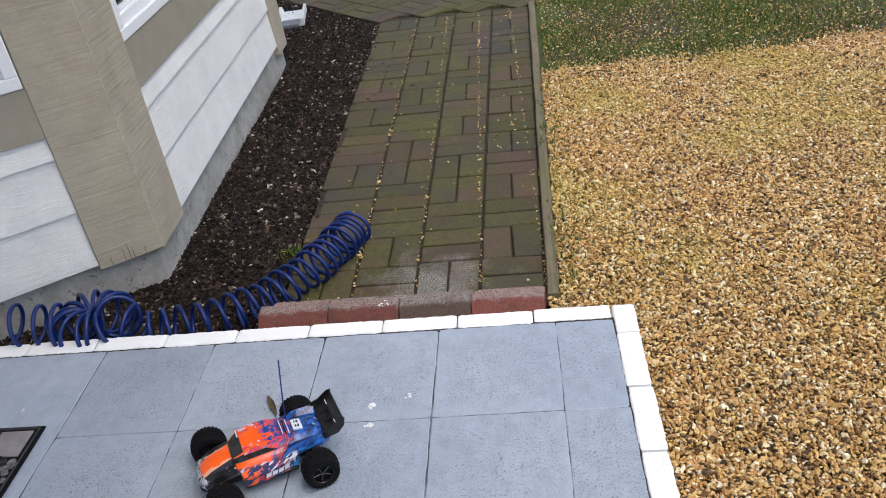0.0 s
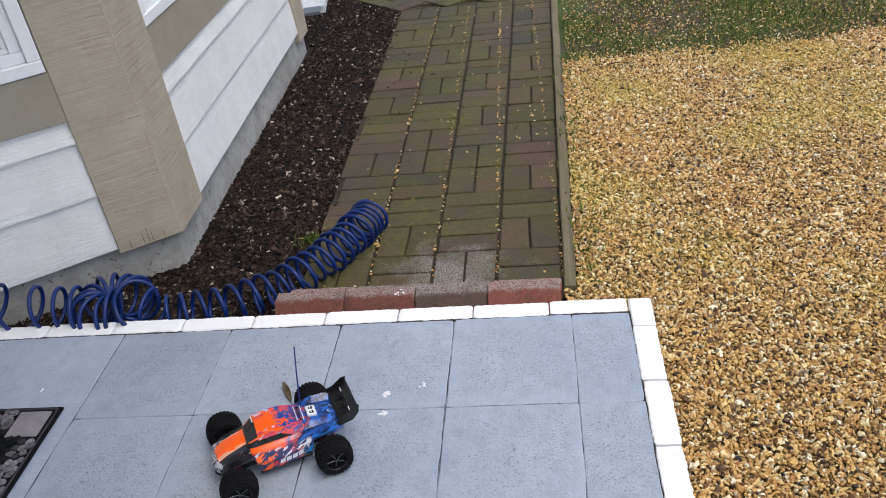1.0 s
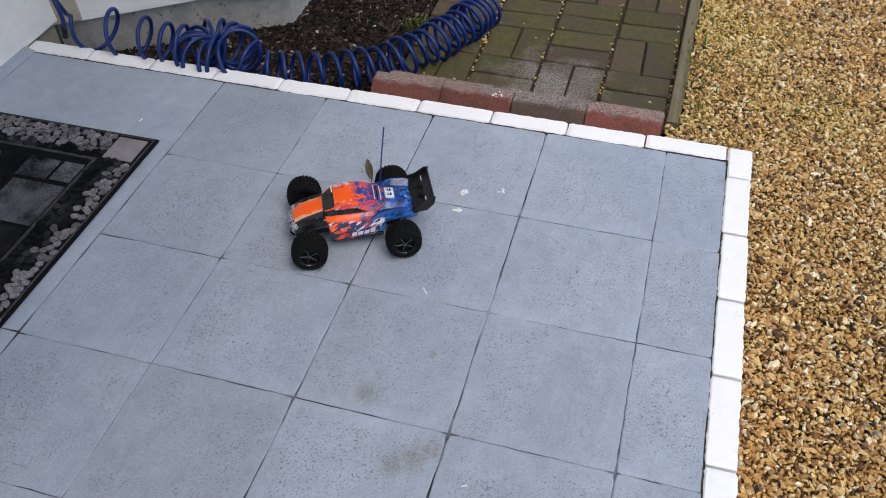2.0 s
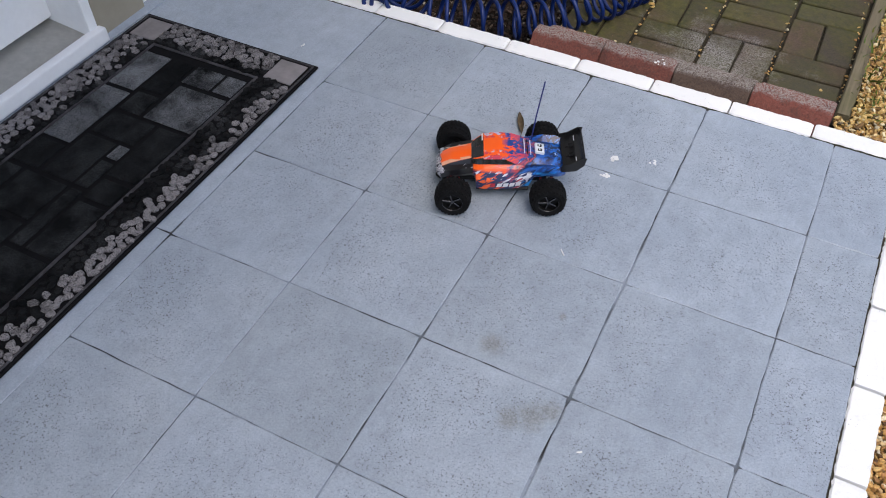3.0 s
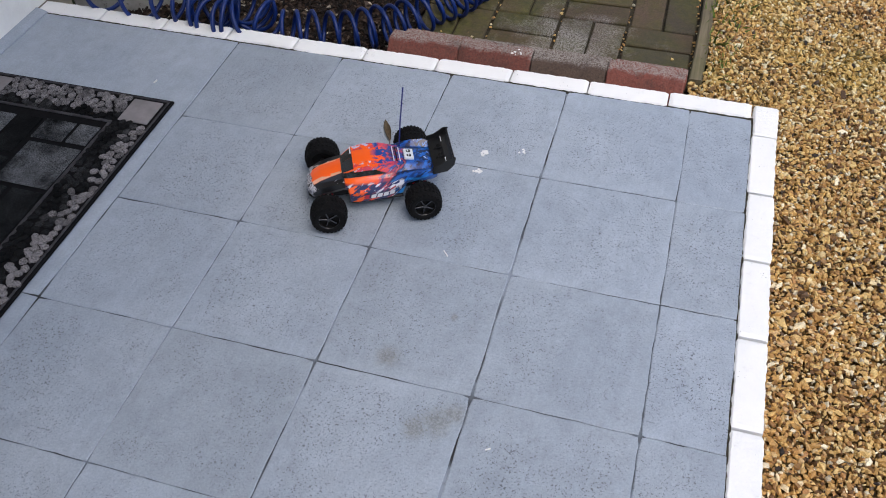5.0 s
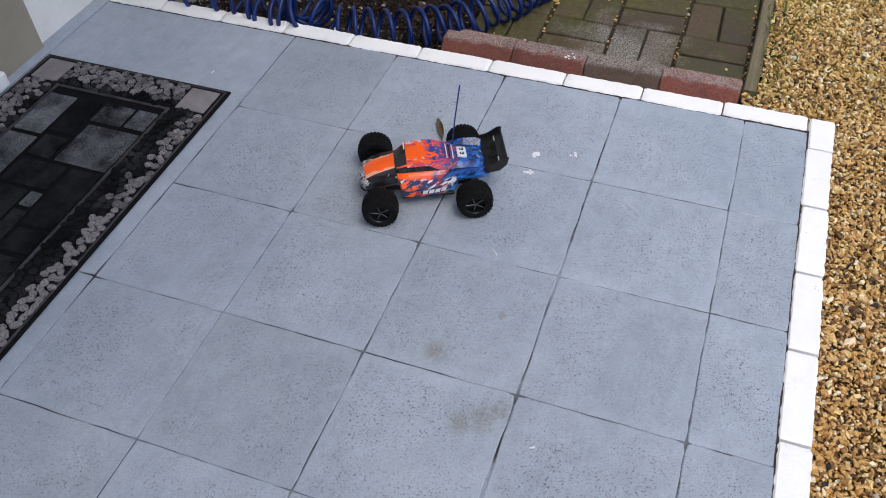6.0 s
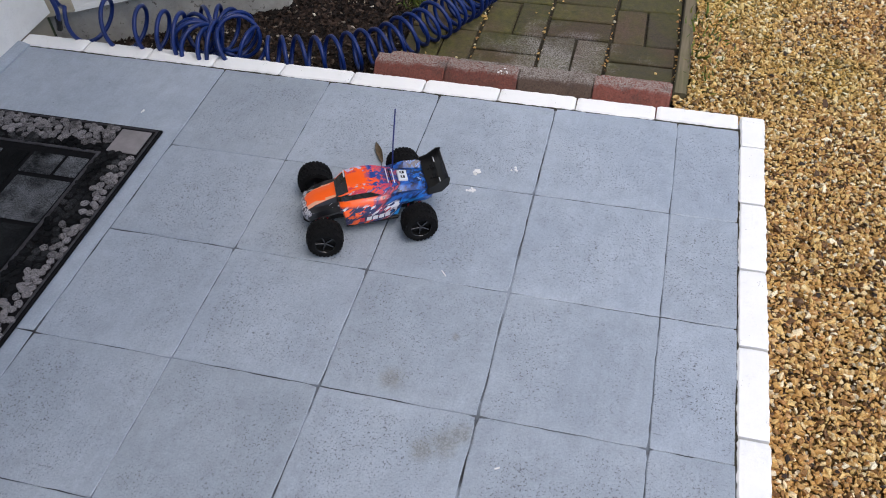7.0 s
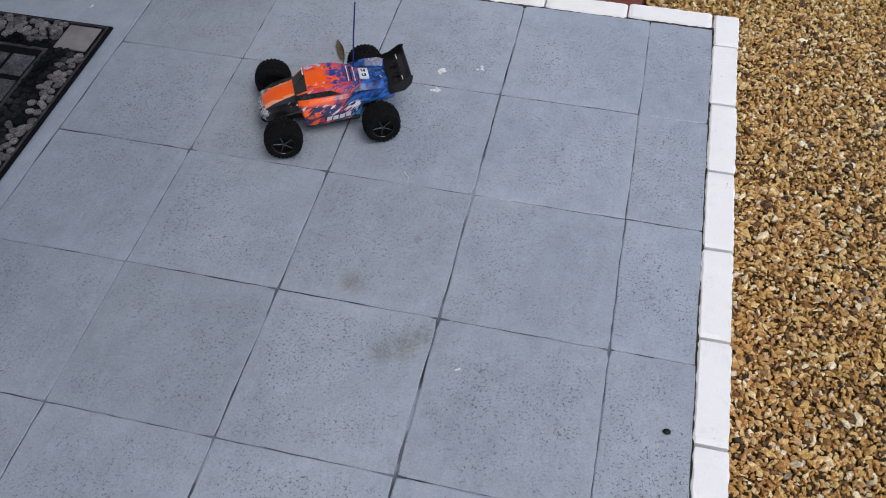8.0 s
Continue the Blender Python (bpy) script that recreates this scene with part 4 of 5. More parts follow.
for s in (1, -1):
    bm = bmesh.new()
    shell_patch(bm, -0.040, 0.046, 0.625, 0.735, s, 0.0008, 10, 4, lean=-0.010, taper=0.035)
    part("side_window", bm, TINT, truck, "black printed side window")
    # plain blocks of print along the skirt
    bm = bmesh.new()
    shell_patch(bm, 0.012, 0.021, 0.055, 0.150, s, 0.001, 2, 2, lean=-0.003)
    part("side_mark", bm, LOGORED, truck, "small red printed block")
    for k in range(4):
        bm = bmesh.new()
        shell_patch(bm, -0.047 + 0.0142 * k, -0.0355 + 0.0142 * k, 0.060, 0.145, s, 0.001, 2, 2, lean=-0.003)
        part("side_mark", bm, LOGOWHITE, truck, "white printed block")
    # sill below the flank
    bm = bmesh.new()
    box(bm, -0.066, s * 0.057 - 0.004, 0.024, 0.054, s * 0.057 + 0.004, 0.032, 0.002)
    part("sill", bm, BLACKPL, truck, "black plastic sill")
    # round lamp on each fender
    bm = bmesh.new()
    bmesh.ops.create_uvsphere(bm, u_segments=14, v_segments=8, radius=0.0085, matrix=Matrix.Translation((0.131, s * 0.034, 0.0605)) @ Matrix.Diagonal((1.0, 1.0, 0.6, 1)))
    part("headlamp", bm, LAMPGREY, truck, "pale grey printed headlamp bulge", True)
bm = bmesh.new()
shell_patch(bm, 0.0395, 0.0425, 0.80, 0.93, -1, 0.0016, 2, 3)
part("screen_mark", bm, LOGOWHITE, truck, "small white mark on the windscreen")
# silver ribs and intake plate on the rear deck
for x in (-0.056, -0.063, -0.070):
    bm = bmesh.new()
    tube(bm, [Vector((x + 0.002, y, 0.104 + (x + 0.063) * 0.30 - 0.05 * abs(y))) for y in (-0.024, -0.016, -0.008, 0, 0.008, 0.016, 0.024)], 0.0013, 6)
    part("deck_rib", bm, SILVER if x != -0.063 else BLACKPL, truck, "thin moulded deck rib")
bm = bmesh.new()
box(bm, -0.100, -0.0165, 0.092, -0.078, 0.0165, 0.1005, 0.0025, m=Matrix.Translation((-0.089, 0, 0.096)) @ Matrix.Rotation(radians(-9), 4, "Y") @ Matrix.Translation((0.089, 0, -0.096)), seg=2)
part("louvre_plate", bm, SILVER, truck, "silver printed intake plate")
for y in (-0.0075, 0.0075):
    bm = bmesh.new()
    box(bm, -0.0945, y - 0.0048, 0.0985, -0.0835, y + 0.0048, 0.1015, 0.0015)
    part("intake", bm, BLACKPL, truck, "black intake opening")
    bm = bmesh.new()
    box(bm, -0.0905, y - 0.0028, 0.1005, -0.0875, y + 0.0028, 0.1024, 0.0008)
    part("intake_bar", bm, SILVER, truck, "silver bar in the intake")
# chassis, bumper and skid plate
bm = bmesh.new()
box(bm, -0.125, -0.030, 0.022, 0.128, 0.030, 0.052, 0.006)
box(bm, -0.062, -0.050, 0.022, 0.052, 0.050, 0.034, 0.004)
part("chassis", bm, BLACKPL, truck, "black moulded chassis")
bm = bmesh.new()
prism(bm, [(0.120, 0.026), (0.140, 0.032), (0.147, 0.041), (0.144, 0.044), (0.134, 0.040), (0.120, 0.042)], -0.03, 0.03, "y")
part("bumper", bm, BLACKPL, truck, "black front bumper")

# one wheel
LUGS, TYRE_R, TYRE_W = 26, 0.0415, 0.050


def wheel_parts(parent, y_out):
    bm = bmesh.new()
    prof = [(-0.47, 0.0235), (-0.5, 0.0300), (-0.475, 0.0350), (-0.40, 0.0384), (-0.25, 0.0398), (0.25, 0.0398), (0.40, 0.0384), (0.475, 0.0350), (0.5, 0.0300), (0.47, 0.0235)]
    seg = 44
    rr = [[bm.verts.new((r * math.cos(2 * math.pi * k / seg), w * TYRE_W, r * math.sin(2 * math.pi * k / seg))) for w, r in prof] for k in range(seg)]
    for k in range(seg):
        a, b = rr[k], rr[(k + 1) % seg]
        for i in range(len(prof)):
            bm.faces.new((a[i], a[(i + 1) % len(prof)], b[(i + 1) % len(prof)], b[i]))
    # chevron lugs in four staggered rows, the outer ones lapping over the shoulder
    for k in range(LUGS):
        for j, (w0, w1, tip) in enumerate(((-0.49, -0.27, 12), (-0.23, -0.01, 24), (0.01, 0.23, -24), (0.27, 0.49, -12))):
            ang = 2 * math.pi * (k + 0.5 * (j in (1, 2))) / LUGS
            top = TYRE_R if j in (1, 2) else TYRE_R - 0.0032
            made = box(bm, 0.034, w0 * TYRE_W, -0.0032, top, w1 * TYRE_W, 0.0032, 0.0011)
            mid = (w0 + w1) / 2 * TYRE_W
            bmesh.ops.transform(bm, matrix=Matrix.Rotation(ang, 4, "Y") @ Matrix.Translation((0, mid, 0)) @ Matrix.Rotation(radians(tip), 4, "X") @ Matrix.Translation((0, -mid, 0)), verts=made)
    part("tyre", bm, RUBBER, parent, "knobbly black rubber tyre")
    s = 1 if y_out > 0 else -1
    bm = bmesh.new()
    bmesh.ops.create_cone(bm, cap_ends=True, segments=32, radius1=0.0242, radius2=0.0242, depth=0.026, matrix=Matrix.Translation((0, 0, 0)) @ Matrix.Rotation(math.pi / 2, 4, "X"))
    part("rim", bm, BLACKPL, parent, "black dished rim")
    bm = bmesh.new()
    ringpts = [Vector((0.0236 * math.cos(2 * math.pi * k / 28), s * 0.0225, 0.0236 * math.sin(2 * math.pi * k / 28))) for k in range(29)]
    tube(bm, ringpts, 0.0011, 6, False)
    for k in range(5):
        ang = 2 * math.pi * k / 5 + 0.3
        made = box(bm, 0.003, s * 0.0160 - 0.001, -0.0017, 0.0236, s * 0.0160 + 0.004, 0.0017, 0.0007)
        bmesh.ops.transform(bm, matrix=Matrix.Rotation(ang, 4, "Y"), verts=made)
    bmesh.ops.create_cone(bm, cap_ends=True, segments=8, radius1=0.0042, radius2=0.0034, depth=0.008, matrix=Matrix.Translation((0, s * 0.0165, 0)) @ Matrix.Rotation(math.pi / 2, 4, "X"))
    part("spokes", bm, CHROME, parent, "five dark chrome spokes")


for x, y, steer in ((0.1065, 0.100, -4), (0.1065, -0.100, -4), (-0.1065, 0.100, 0), (-0.1065, -0.100, 0)):
    bm = bmesh.new()
    s = 1 if y > 0 else -1
    tube(bm, [Vector((0, -s * 0.045, 0.0)), Vector((0, 0.0, 0))], 0.004, 8)
    wheel = part("wheel", bm, BLACKPL, truck, "fat black wheel on its axle")
    wheel.matrix_basis = pose(x, y, TYRE_R, 0, random.uniform(0, 60), steer)
    wheel_parts(wheel, y)
    # arms and shock
    for dx in (-0.014, 0.014):
        bm = bmesh.new()
        tube(bm, [Vector((x + dx, s * 0.022, 0.034)), Vector((x + dx * 0.5, s * 0.05, 0.032)), Vector((x, s * 0.076, 0.036))], 0.0035, 8)
        part("suspension_arm", bm, REDARM, truck, "red suspension arm")
    bm = bmesh.new()
    tube(bm, [Vector((x - 0.006, s * 0.02, 0.058)), Vector((x - 0.002, s * 0.06, 0.04))], 0.0045, 10)
    part("shock_absorber", bm, SPRING, truck, "steel shock absorber")

# rear wing: a curved blade between two plates, on two mounts
bm = bmesh.new()
blade = [(-0.140, 0.0865), (-0.150, 0.0880), (-0.160, 0.0915), (-0.170, 0.0970), (-0.179, 0.1050), (-0.1845, 0.1130)]
prism(bm, blade + [(x - 0.0012, z - 0.0028) for x, z in reversed(blade)], -0.0545, 0.0545, "y")
part("wing", bm, BLACKGLOSS, truck, "black plastic rear wing")
bm = bmesh.new()
box(bm, -0.1875, -0.0545, 0.1115, -0.1840, 0.0545, 0.1150, 0.001)
part("wing_lip", bm, BLACKGLOSS, truck, "raised lip of the wing")
for s in (1, -1):
    bm = bmesh.new()
    prism(bm, [(-0.1360, 0.076), (-0.1700, 0.080), (-0.1860, 0.096), (-0.1900, 0.116), (-0.1790, 0.1165), (-0.1560, 0.1010), (-0.1370, 0.0960)], s * 0.055 - 0.0012, s * 0.055 + 0.0012, "y")
    part("end_plate", bm, BLACKGLOSS, truck, "black wing end plate")
    bm = bmesh.new()
    prism(bm, [(-0.128, 0.060), (-0.140, 0.060), (-0.166, 0.090), (-0.152, 0.090), (-0.140, 0.080)], s * 0.016 - 0.0022, s * 0.016 + 0.0022, "y")
    part("wing_mount", bm, BLACKPL, truck)
    bm = bmesh.new()
    box(bm, -0.166, s * 0.016 - 0.006, 0.0935, -0.156, s * 0.016 + 0.006, 0.0975, 0.0012, m=Matrix.Translation((-0.161, 0, 0.094)) @ Matrix.Rotation(radians(26), 4, "Y") @ Matrix.Translation((0.161, 0, -0.094)))
    part("mount_pad", bm, BLACKPL, truck, "black screw pad on the wing")
    bm = bmesh.new()
    box(bm, -0.1705, s * 0.037 - 0.0085, 0.0978, -0.1685, s * 0.037 + 0.0085, 0.0998, 0.0005)
    part("wing_mark", bm, SILVER, truck, "thin silver mark on the wing")
bm = bmesh.new()
tube(bm, [Vector((-0.072, -0.040, 0.08)), Vector((-0.080, -0.041, 0.16)), Vector((-0.092, -0.042, 0.252))], 0.0016, 6)
part("antenna", bm, BLUEROD, truck, "thin dark blue antenna tube")

# ---- the doormat by the door ----
MX0, MX1, MY0, MY1 = -1.826, -1.259, -1.18, 0.040
MATRUB = plain("black_moulded_rubber", (0.005, 0.005, 0.006), 0.9, vary=0.3, scale=60, bump=0.4, spec=0.12)


def flocked(name, pale, amount, bare=(0.36, 0.62)):
    n = Nodes(name)
    r = n.piece()
    worn = n.noise(11, 5, 0.6)
    fac = n.mix(1.0, n.ramp(worn, (bare[0], 0.0), (bare[1], 1.0)), n.ramp(r, (0.0, amount[0]), (0.55, amount[1]), (0.8, amount[2]), (1.0, amount[3])), "MULTIPLY")
    fine = n.ramp(n.noise(380, 3, 0.8), (0.38, 0.15), (0.62, 1.35))
    fac = n.mix(1.0, fac, fine, "MULTIPLY")
    col = n.mix(fac, (0.004, 0.0045, 0.005), pale)
    return n.done(col, 0.95, n.bump(n.noise(420, 3), 0.5, 0.002), spec=0.08)


MATSTONE = flocked("worn_flocked_stone_print", (0.10, 0.105, 0.11), (0.12, 0.2, 0.3, 0.5))
MATPALE = flocked("pale_worn_stone_print", (0.225, 0.235, 0.255), (0.6, 0.8, 0.95, 1.0), (0.30, 0.66))
MATPEB = flocked("worn_flocked_pebble_print", (0.285, 0.268, 0.278), (0.45, 0.8, 1.0, 1.0), (0.22, 0.46))
MATPEBDARK = flocked("trodden_black_pebble_print", (0.085, 0.085, 0.09), (0.2, 0.4, 0.7, 0.9))
MATRIB = plain("greyed_rubber_rib", (0.045, 0.043, 0.048), 0.85, vary=0.5, scale=30, bump=0.3, spec=0.15)
MATSQ = plain("pinkish_grey_mat_corner", (0.215, 0.198, 0.203), 0.85, vary=0.22, scale=14, bump=0.3)
bm = bmesh.new()
box(bm, MX0, MY0, 0.0, MX1, MY1, 0.0075, 0.003)
mat = thing("doormat", "black rubber doormat moulded like paving stones and pebbles", "doormat", bm, MATRUB)


def mat_frame(x0, y0, x1, y1, w, nm):
    for q in ((x0, y0, x1, y0 + w), (x0, y1 - w, x1, y1), (x0, y0 + w, x0 + w, y1 - w), (x1 - w, y0 + w, x1, y1 - w)):
        bm = bmesh.new()
        box(bm, q[0], q[1], 0.006, q[2], q[3], 0.0105, 0.001)
        part(nm, bm, MATRIB, mat)


mat_frame(MX0 + 0.008, MY0 + 0.008, MX1 - 0.008, MY1 - 0.008, 0.005, "raised_rib")
mat_frame(MX0 + 0.112, MY0 + 0.112, MX1 - 0.112, MY1 - 0.112, 0.008, "raised_rib")
mat_cache = {}
for cx in (MX0 + 0.062, MX1 - 0.062):
    for cy in (MY0 + 0.062, MY1 - 0.062):
        bm = bmesh.new()
        box(bm, cx - 0.041, cy - 0.043, 0.006, cx + 0.041, cy + 0.043, 0.0105, 0.0015)
        part("corner_square", bm, MATSQ, mat, "worn pinkish grey corner square")
# the paving pattern in the middle: width along x, length along y, in the mat's own plan
FIELD = ((-1.706, -0.108, -1.616, -0.262), (-1.610, -0.105, -1.536, -0.245), (-1.530, -0.103, -1.436, -0.180), (-1.430, -0.103, -1.366, -0.178),
         (-1.522, -0.190, -1.366, -0.336), (-1.604, -0.256, -1.530, -0.336), (-1.706, -0.272, -1.614, -0.490), (-1.604, -0.346, -1.466, -0.432),
         (-1.604, -0.440, -1.506, -0.592), (-1.500, -0.440, -1.462, -0.490), (-1.456, -0.346, -1.366, -0.536), (-1.500, -0.500, -1.458, -0.592),
         (-1.450, -0.546, -1.366, -0.616), (-1.706, -0.500, -1.614, -0.592), (-1.640, -0.602, -1.506, -0.726), (-1.706, -0.602, -1.650, -0.780),
         (-1.498, -0.602, -1.458, -0.790), (-1.450, -0.626, -1.366, -0.790), (-1.640, -0.736, -1.506, -0.860), (-1.706, -0.790, -1.650, -0.960),
         (-1.498, -0.800, -1.366, -0.900), (-1.640, -0.870, -1.560, -1.060), (-1.550, -0.870, -1.506, -1.060), (-1.498, -0.910, -1.430, -1.060), (-1.422, -0.910, -1.366, -1.060), (-1.706, -0.970, -1.650, -1.060))
for k, (x0, y1, x1, y0) in enumerate(FIELD):
    x0, x1 = (-1.706 + 0.955 * (x + 1.706) for x in (x0, x1))
    lay("mat_stone", mat, x0, y0, x1, y1, 0.0115, 0.005, 0.004, 0.002, MATPALE if k in (0, 2, 3, 4, 6, 9) else MATSTONE, mat_cache, 0.0005)
# pebbles packed round the border: the rows next to the field are trodden black, most of all away from the house
rnd = random.Random(4)
spots = []
for side, (x0, y0, x1, y1) in enumerate(((MX0 + 0.112, MY1 - 0.107, MX1 - 0.112, MY1 - 0.018), (MX0 + 0.112, MY0 + 0.018, MX1 - 0.112, MY0 + 0.107),
                                         (MX1 - 0.107, MY0 + 0.112, MX1 - 0.018, MY1 - 0.112), (MX0 + 0.018, MY0 + 0.112, MX0 + 0.107, MY1 - 0.112))):
    mine = []
    for _ in range(9000):
        x, y = rnd.uniform(x0, x1), rnd.uniform(y0, y1)
        if all((x - a) ** 2 + (y - b) ** 2 > 0.0152 ** 2 for a, b, _ in mine):
            out = {0: (y - y0) / (y1 - y0), 1: (y1 - y) / (y1 - y0), 2: (x - x0) / (x1 - x0), 3: (x1 - x) / (x1 - x0)}[side]
            worn = out + rnd.uniform(-0.2, 0.2)
            mine.append((x, y, worn < (0.22, 0.3, 0.56, 0.25)[side]))
    spots += mine
spots.sort(key=lambda p: -p[1])


def pebble_shape(k):
    """A low domed pebble of unit size: (points, faces)."""
    r = random.Random(k)
    rim = [(1 + r.uniform(-0.16, 0.16), 2 * math.pi * q / 8) for q in range(8)]
    points = [(0.5 * e * f * math.cos(a), 0.5 * e * f * math.sin(a), z) for f, z in ((1.0, -0.5), (0.96, 0.25), (0.74, 0.5)) for e, a in rim]
    faces = [(8 * l + q, 8 * l + (q + 1) % 8, 8 * l + 8 + (q + 1) % 8, 8 * l + 8 + q) for l in range(2) for q in range(8)]
    return points, faces + [tuple(range(16, 24))]


def mesh_from(name, points, faces, material):
    me = bpy.data.meshes.new(name)
    me.from_pydata(points, [], faces)
    me.materials.append(material)
    return me


shapes = [pebble_shape(k) for k in range(6)]
peb = [[mesh_from("mat_pebble", *shape, m) for shape in shapes] for m in (MATPEB, MATPEBDARK)]
rest = ([], []), ([], [])
for k, (x, y, dull) in enumerate(spots):
    size = 0.0192 * rnd.uniform(0.9, 1.08)
    m = Matrix.Translation((x, y, 0.0092)) @ Matrix.Rotation(rnd.uniform(0, 6.28), 4, "Z") @ Matrix.Diagonal((size * rnd.uniform(1.0, 1.3), size * 0.95, rnd.uniform(0.0045, 0.0065), 1))
    pick = rnd.randrange(6)
    if k < 300:
        piece("mat_pebble", peb[dull][pick], mat, m)
    else:
        points, faces = rest[dull]
        base = len(points)
        points += [tuple(m @ Vector(p)) for p in shapes[pick][0]]
        faces += [tuple(base + q for q in f) for f in shapes[pick][1]]
for (points, faces), material in zip(rest, (MATPEB, MATPEBDARK)):
    ob = new("pebble_border", mesh_from("pebble_border", points, faces, material))
    ob.parent = mat
    tagged(ob, kind="stuff")

# ---- the coiled hose ----
def smooth_path(keys, n):
    """Catmull-Rom through rows of equal length."""
    keys = [np.array(k, float) for k in keys]
    keys = [2 * keys[0] - keys[1]] + keys + [2 * keys[-1] - keys[-2]]
    out = []
    for i in range(1, len(keys) - 2):
        p0, p1, p2, p3 = keys[i - 1:i + 3]
        for j in range(n):
            t = j / n
            out.append(0.5 * (2 * p1 + (p2 - p0) * t + (2 * p0 - 5 * p1 + 4 * p2 - p3) * t * t + (3 * p1 - p0 - 3 * p2 + p3) * t ** 3))
    out.append(keys[-2])
    return out


# rows: place of the coil's axis, radius of the turns, turns so far
KNOT = (-1.312, 0.478, -0.012)
knot_rows = [(KNOT[0] + 0.062 * math.cos(a), KNOT[1] + 0.058 * math.sin(a), KNOT[2] + 0.006, 0.064, 22.6 + 1.22 * k) for k, a in enumerate(radians(10 + 33 * j) for j in range(10))]
COIL = [(-0.648, 1.058, -0.078, 0.058, 0), (-0.668, 0.992, -0.078, 0.060, 3.4), (-0.704, 0.905, -0.078, 0.060, 6.2), (-0.756, 0.808, -0.080, 0.058, 9.2), (-0.835, 0.700, -0.083, 0.056, 12.4), (-0.935, 0.600, -0.076, 0.055, 15.6), (-1.050, 0.522, -0.058, 0.055, 18.4), (-1.165, 0.472, -0.038, 0.056, 21.0)] + knot_rows + [(-1.405, 0.440, 0.016, 0.066, 35.0), (-1.470, 0.440, 0.024, 0.064, 36.3), (-1.550, 0.442, 0.028, 0.064, 37.3), (-1.640, 0.444, 0.032, 0.064, 38.1), (-1.735, 0.447, 0.040, 0.064, 38.9)]
axis = smooth_path(COIL, 130)
pts = []
for i, row in enumerate(axis):
    d = Vector(axis[min(i + 1, len(axis) - 1)][:3].tolist()) - Vector(axis[max(i - 1, 0)][:3].tolist())
    d.normalize()
    u = Vector((0, 0, 1)) - d * d.z
    u.normalize()
    w = d.cross(u)
    a = 2 * math.pi * float(row[4])
    r = row[3] * (1 + 0.07 * math.sin(row[4] * 1.7))
    p = Vector(row[:3].tolist()) + float(r) * (math.cos(a) * u + math.sin(a) * w)
    p += 0.006 * Vector((noise.noise((row[4] * 0.9, 1, 0)), noise.noise((row[4] * 0.9, 5, 0)), 0))
    pts.append(p)
step_pts = pts[::2]
tail = smooth_path([tuple(step_pts[-1]), (-1.772, 0.435, 0.085), (-1.768, 0.395, 0.185), (-1.730, 0.350, 0.235), (-1.690, 0.318, 0.205), (-1.672, 0.308, 0.150), (-1.690, 0.318, 0.098)], 10)
bm = bmesh.new()
tube(bm, step_pts + [Vector(p.tolist()) for p in tail[1:]], 0.0064, 8)
hose = thing("coiled_hose", "glossy blue coiled garden hose lying by the path", "hose", bm, HOSE, smooth=True)
bm = bmesh.new()
tube(bm, [Vector((-1.684, 0.314, 0.120)), Vector((-1.690, 0.318, 0.098)), Vector((-1.698, 0.322, 0.078))], 0.0085, 10)
part("hose_fitting", bm, BLACKPL, hose, "dark hose end fitting")

# ---- small things on the patio ----
LEAF = plain("dry_brown_leaf", (0.085, 0.058, 0.03), 0.7, vary=0.45, scale=120, bump=0.5)
bm = bmesh.new()
N = 12
grid = []
for i in range(N + 1):
    t = i / N
    w = 0.0078 * math.sin(math.pi * t) ** 0.75
    zc = 0.002 + 0.006 * t * t
    grid.append([bm.verts.new(((t - 0.5) * 0.078, s * w, zc + 0.55 * w * s * s + 0.002 * math.sin(9 * t) * s)) for s in (-1, -0.5, 0, 0.5, 1)])
for a, b in zip(grid, grid[1:]):
    for k in range(4):
        bm.faces.new((a[k], a[k + 1], b[k + 1], b[k]))
bmesh.ops.remove_doubles(bm, verts=bm.verts, dist=1e-5)
bmesh.ops.solidify(bm, geom=bm.faces, thickness=0.0008)
leaf = thing("dry_leaf", "single curled dry brown leaf on grey tile", "leaf", bm, LEAF, m=pose(-0.696, 0.067, 0.0, 0, 0, 117))
bm = bmesh.new()
tube(bm, [Vector((-0.038, 0, 0.004)), Vector((-0.049, 0.003, 0.002))], 0.0008, 5)
part("stem", bm, LEAF, leaf)

SPLAT = plain("white_paint_drip", (0.78, 0.78, 0.77), 0.5, vary=0.05)


def splat(x, y, size, seed, faint=1.0, z=0.0, on="grey tile"):
    rnd = random.Random(seed)
    bm = bmesh.new()
    for k in range(7):
        a, d = rnd.uniform(0, 6.28), rnd.uniform(0, size)
        r = rnd.uniform(0.0022, 0.0055) * faint
        cx, cy = d * math.cos(a), d * math.sin(a) * 0.8
        ring = [bm.verts.new((cx + r * (1 + rnd.uniform(-0.3, 0.3)) * math.cos(q), cy + r * 0.9 * math.sin(q), 0.0016)) for q in (6.283 * j / 9 for j in range(9))]
        low = [bm.verts.new((v.co.x, v.co.y, -0.0005)) for v in ring]
        bm.faces.new(ring)
        for j in range(9):
            bm.faces.new((ring[j], ring[(j + 1) % 9], low[(j + 1) % 9], low[j]))
    thing("paint_splash", "dried white paint splash on " + on, "paint splash", bm, SPLAT, group="white paint splashes", m=pose(x, y, z))


splat(-0.456, 0.048, 0.016, 1)
splat(-0.450, -0.018, 0.012, 8)
splat(-0.361, 0.077, 0.013, 3, 0.5)
splat(-0.480, 0.520, 0.018, 5, 0.7, -0.0345, "red brick")


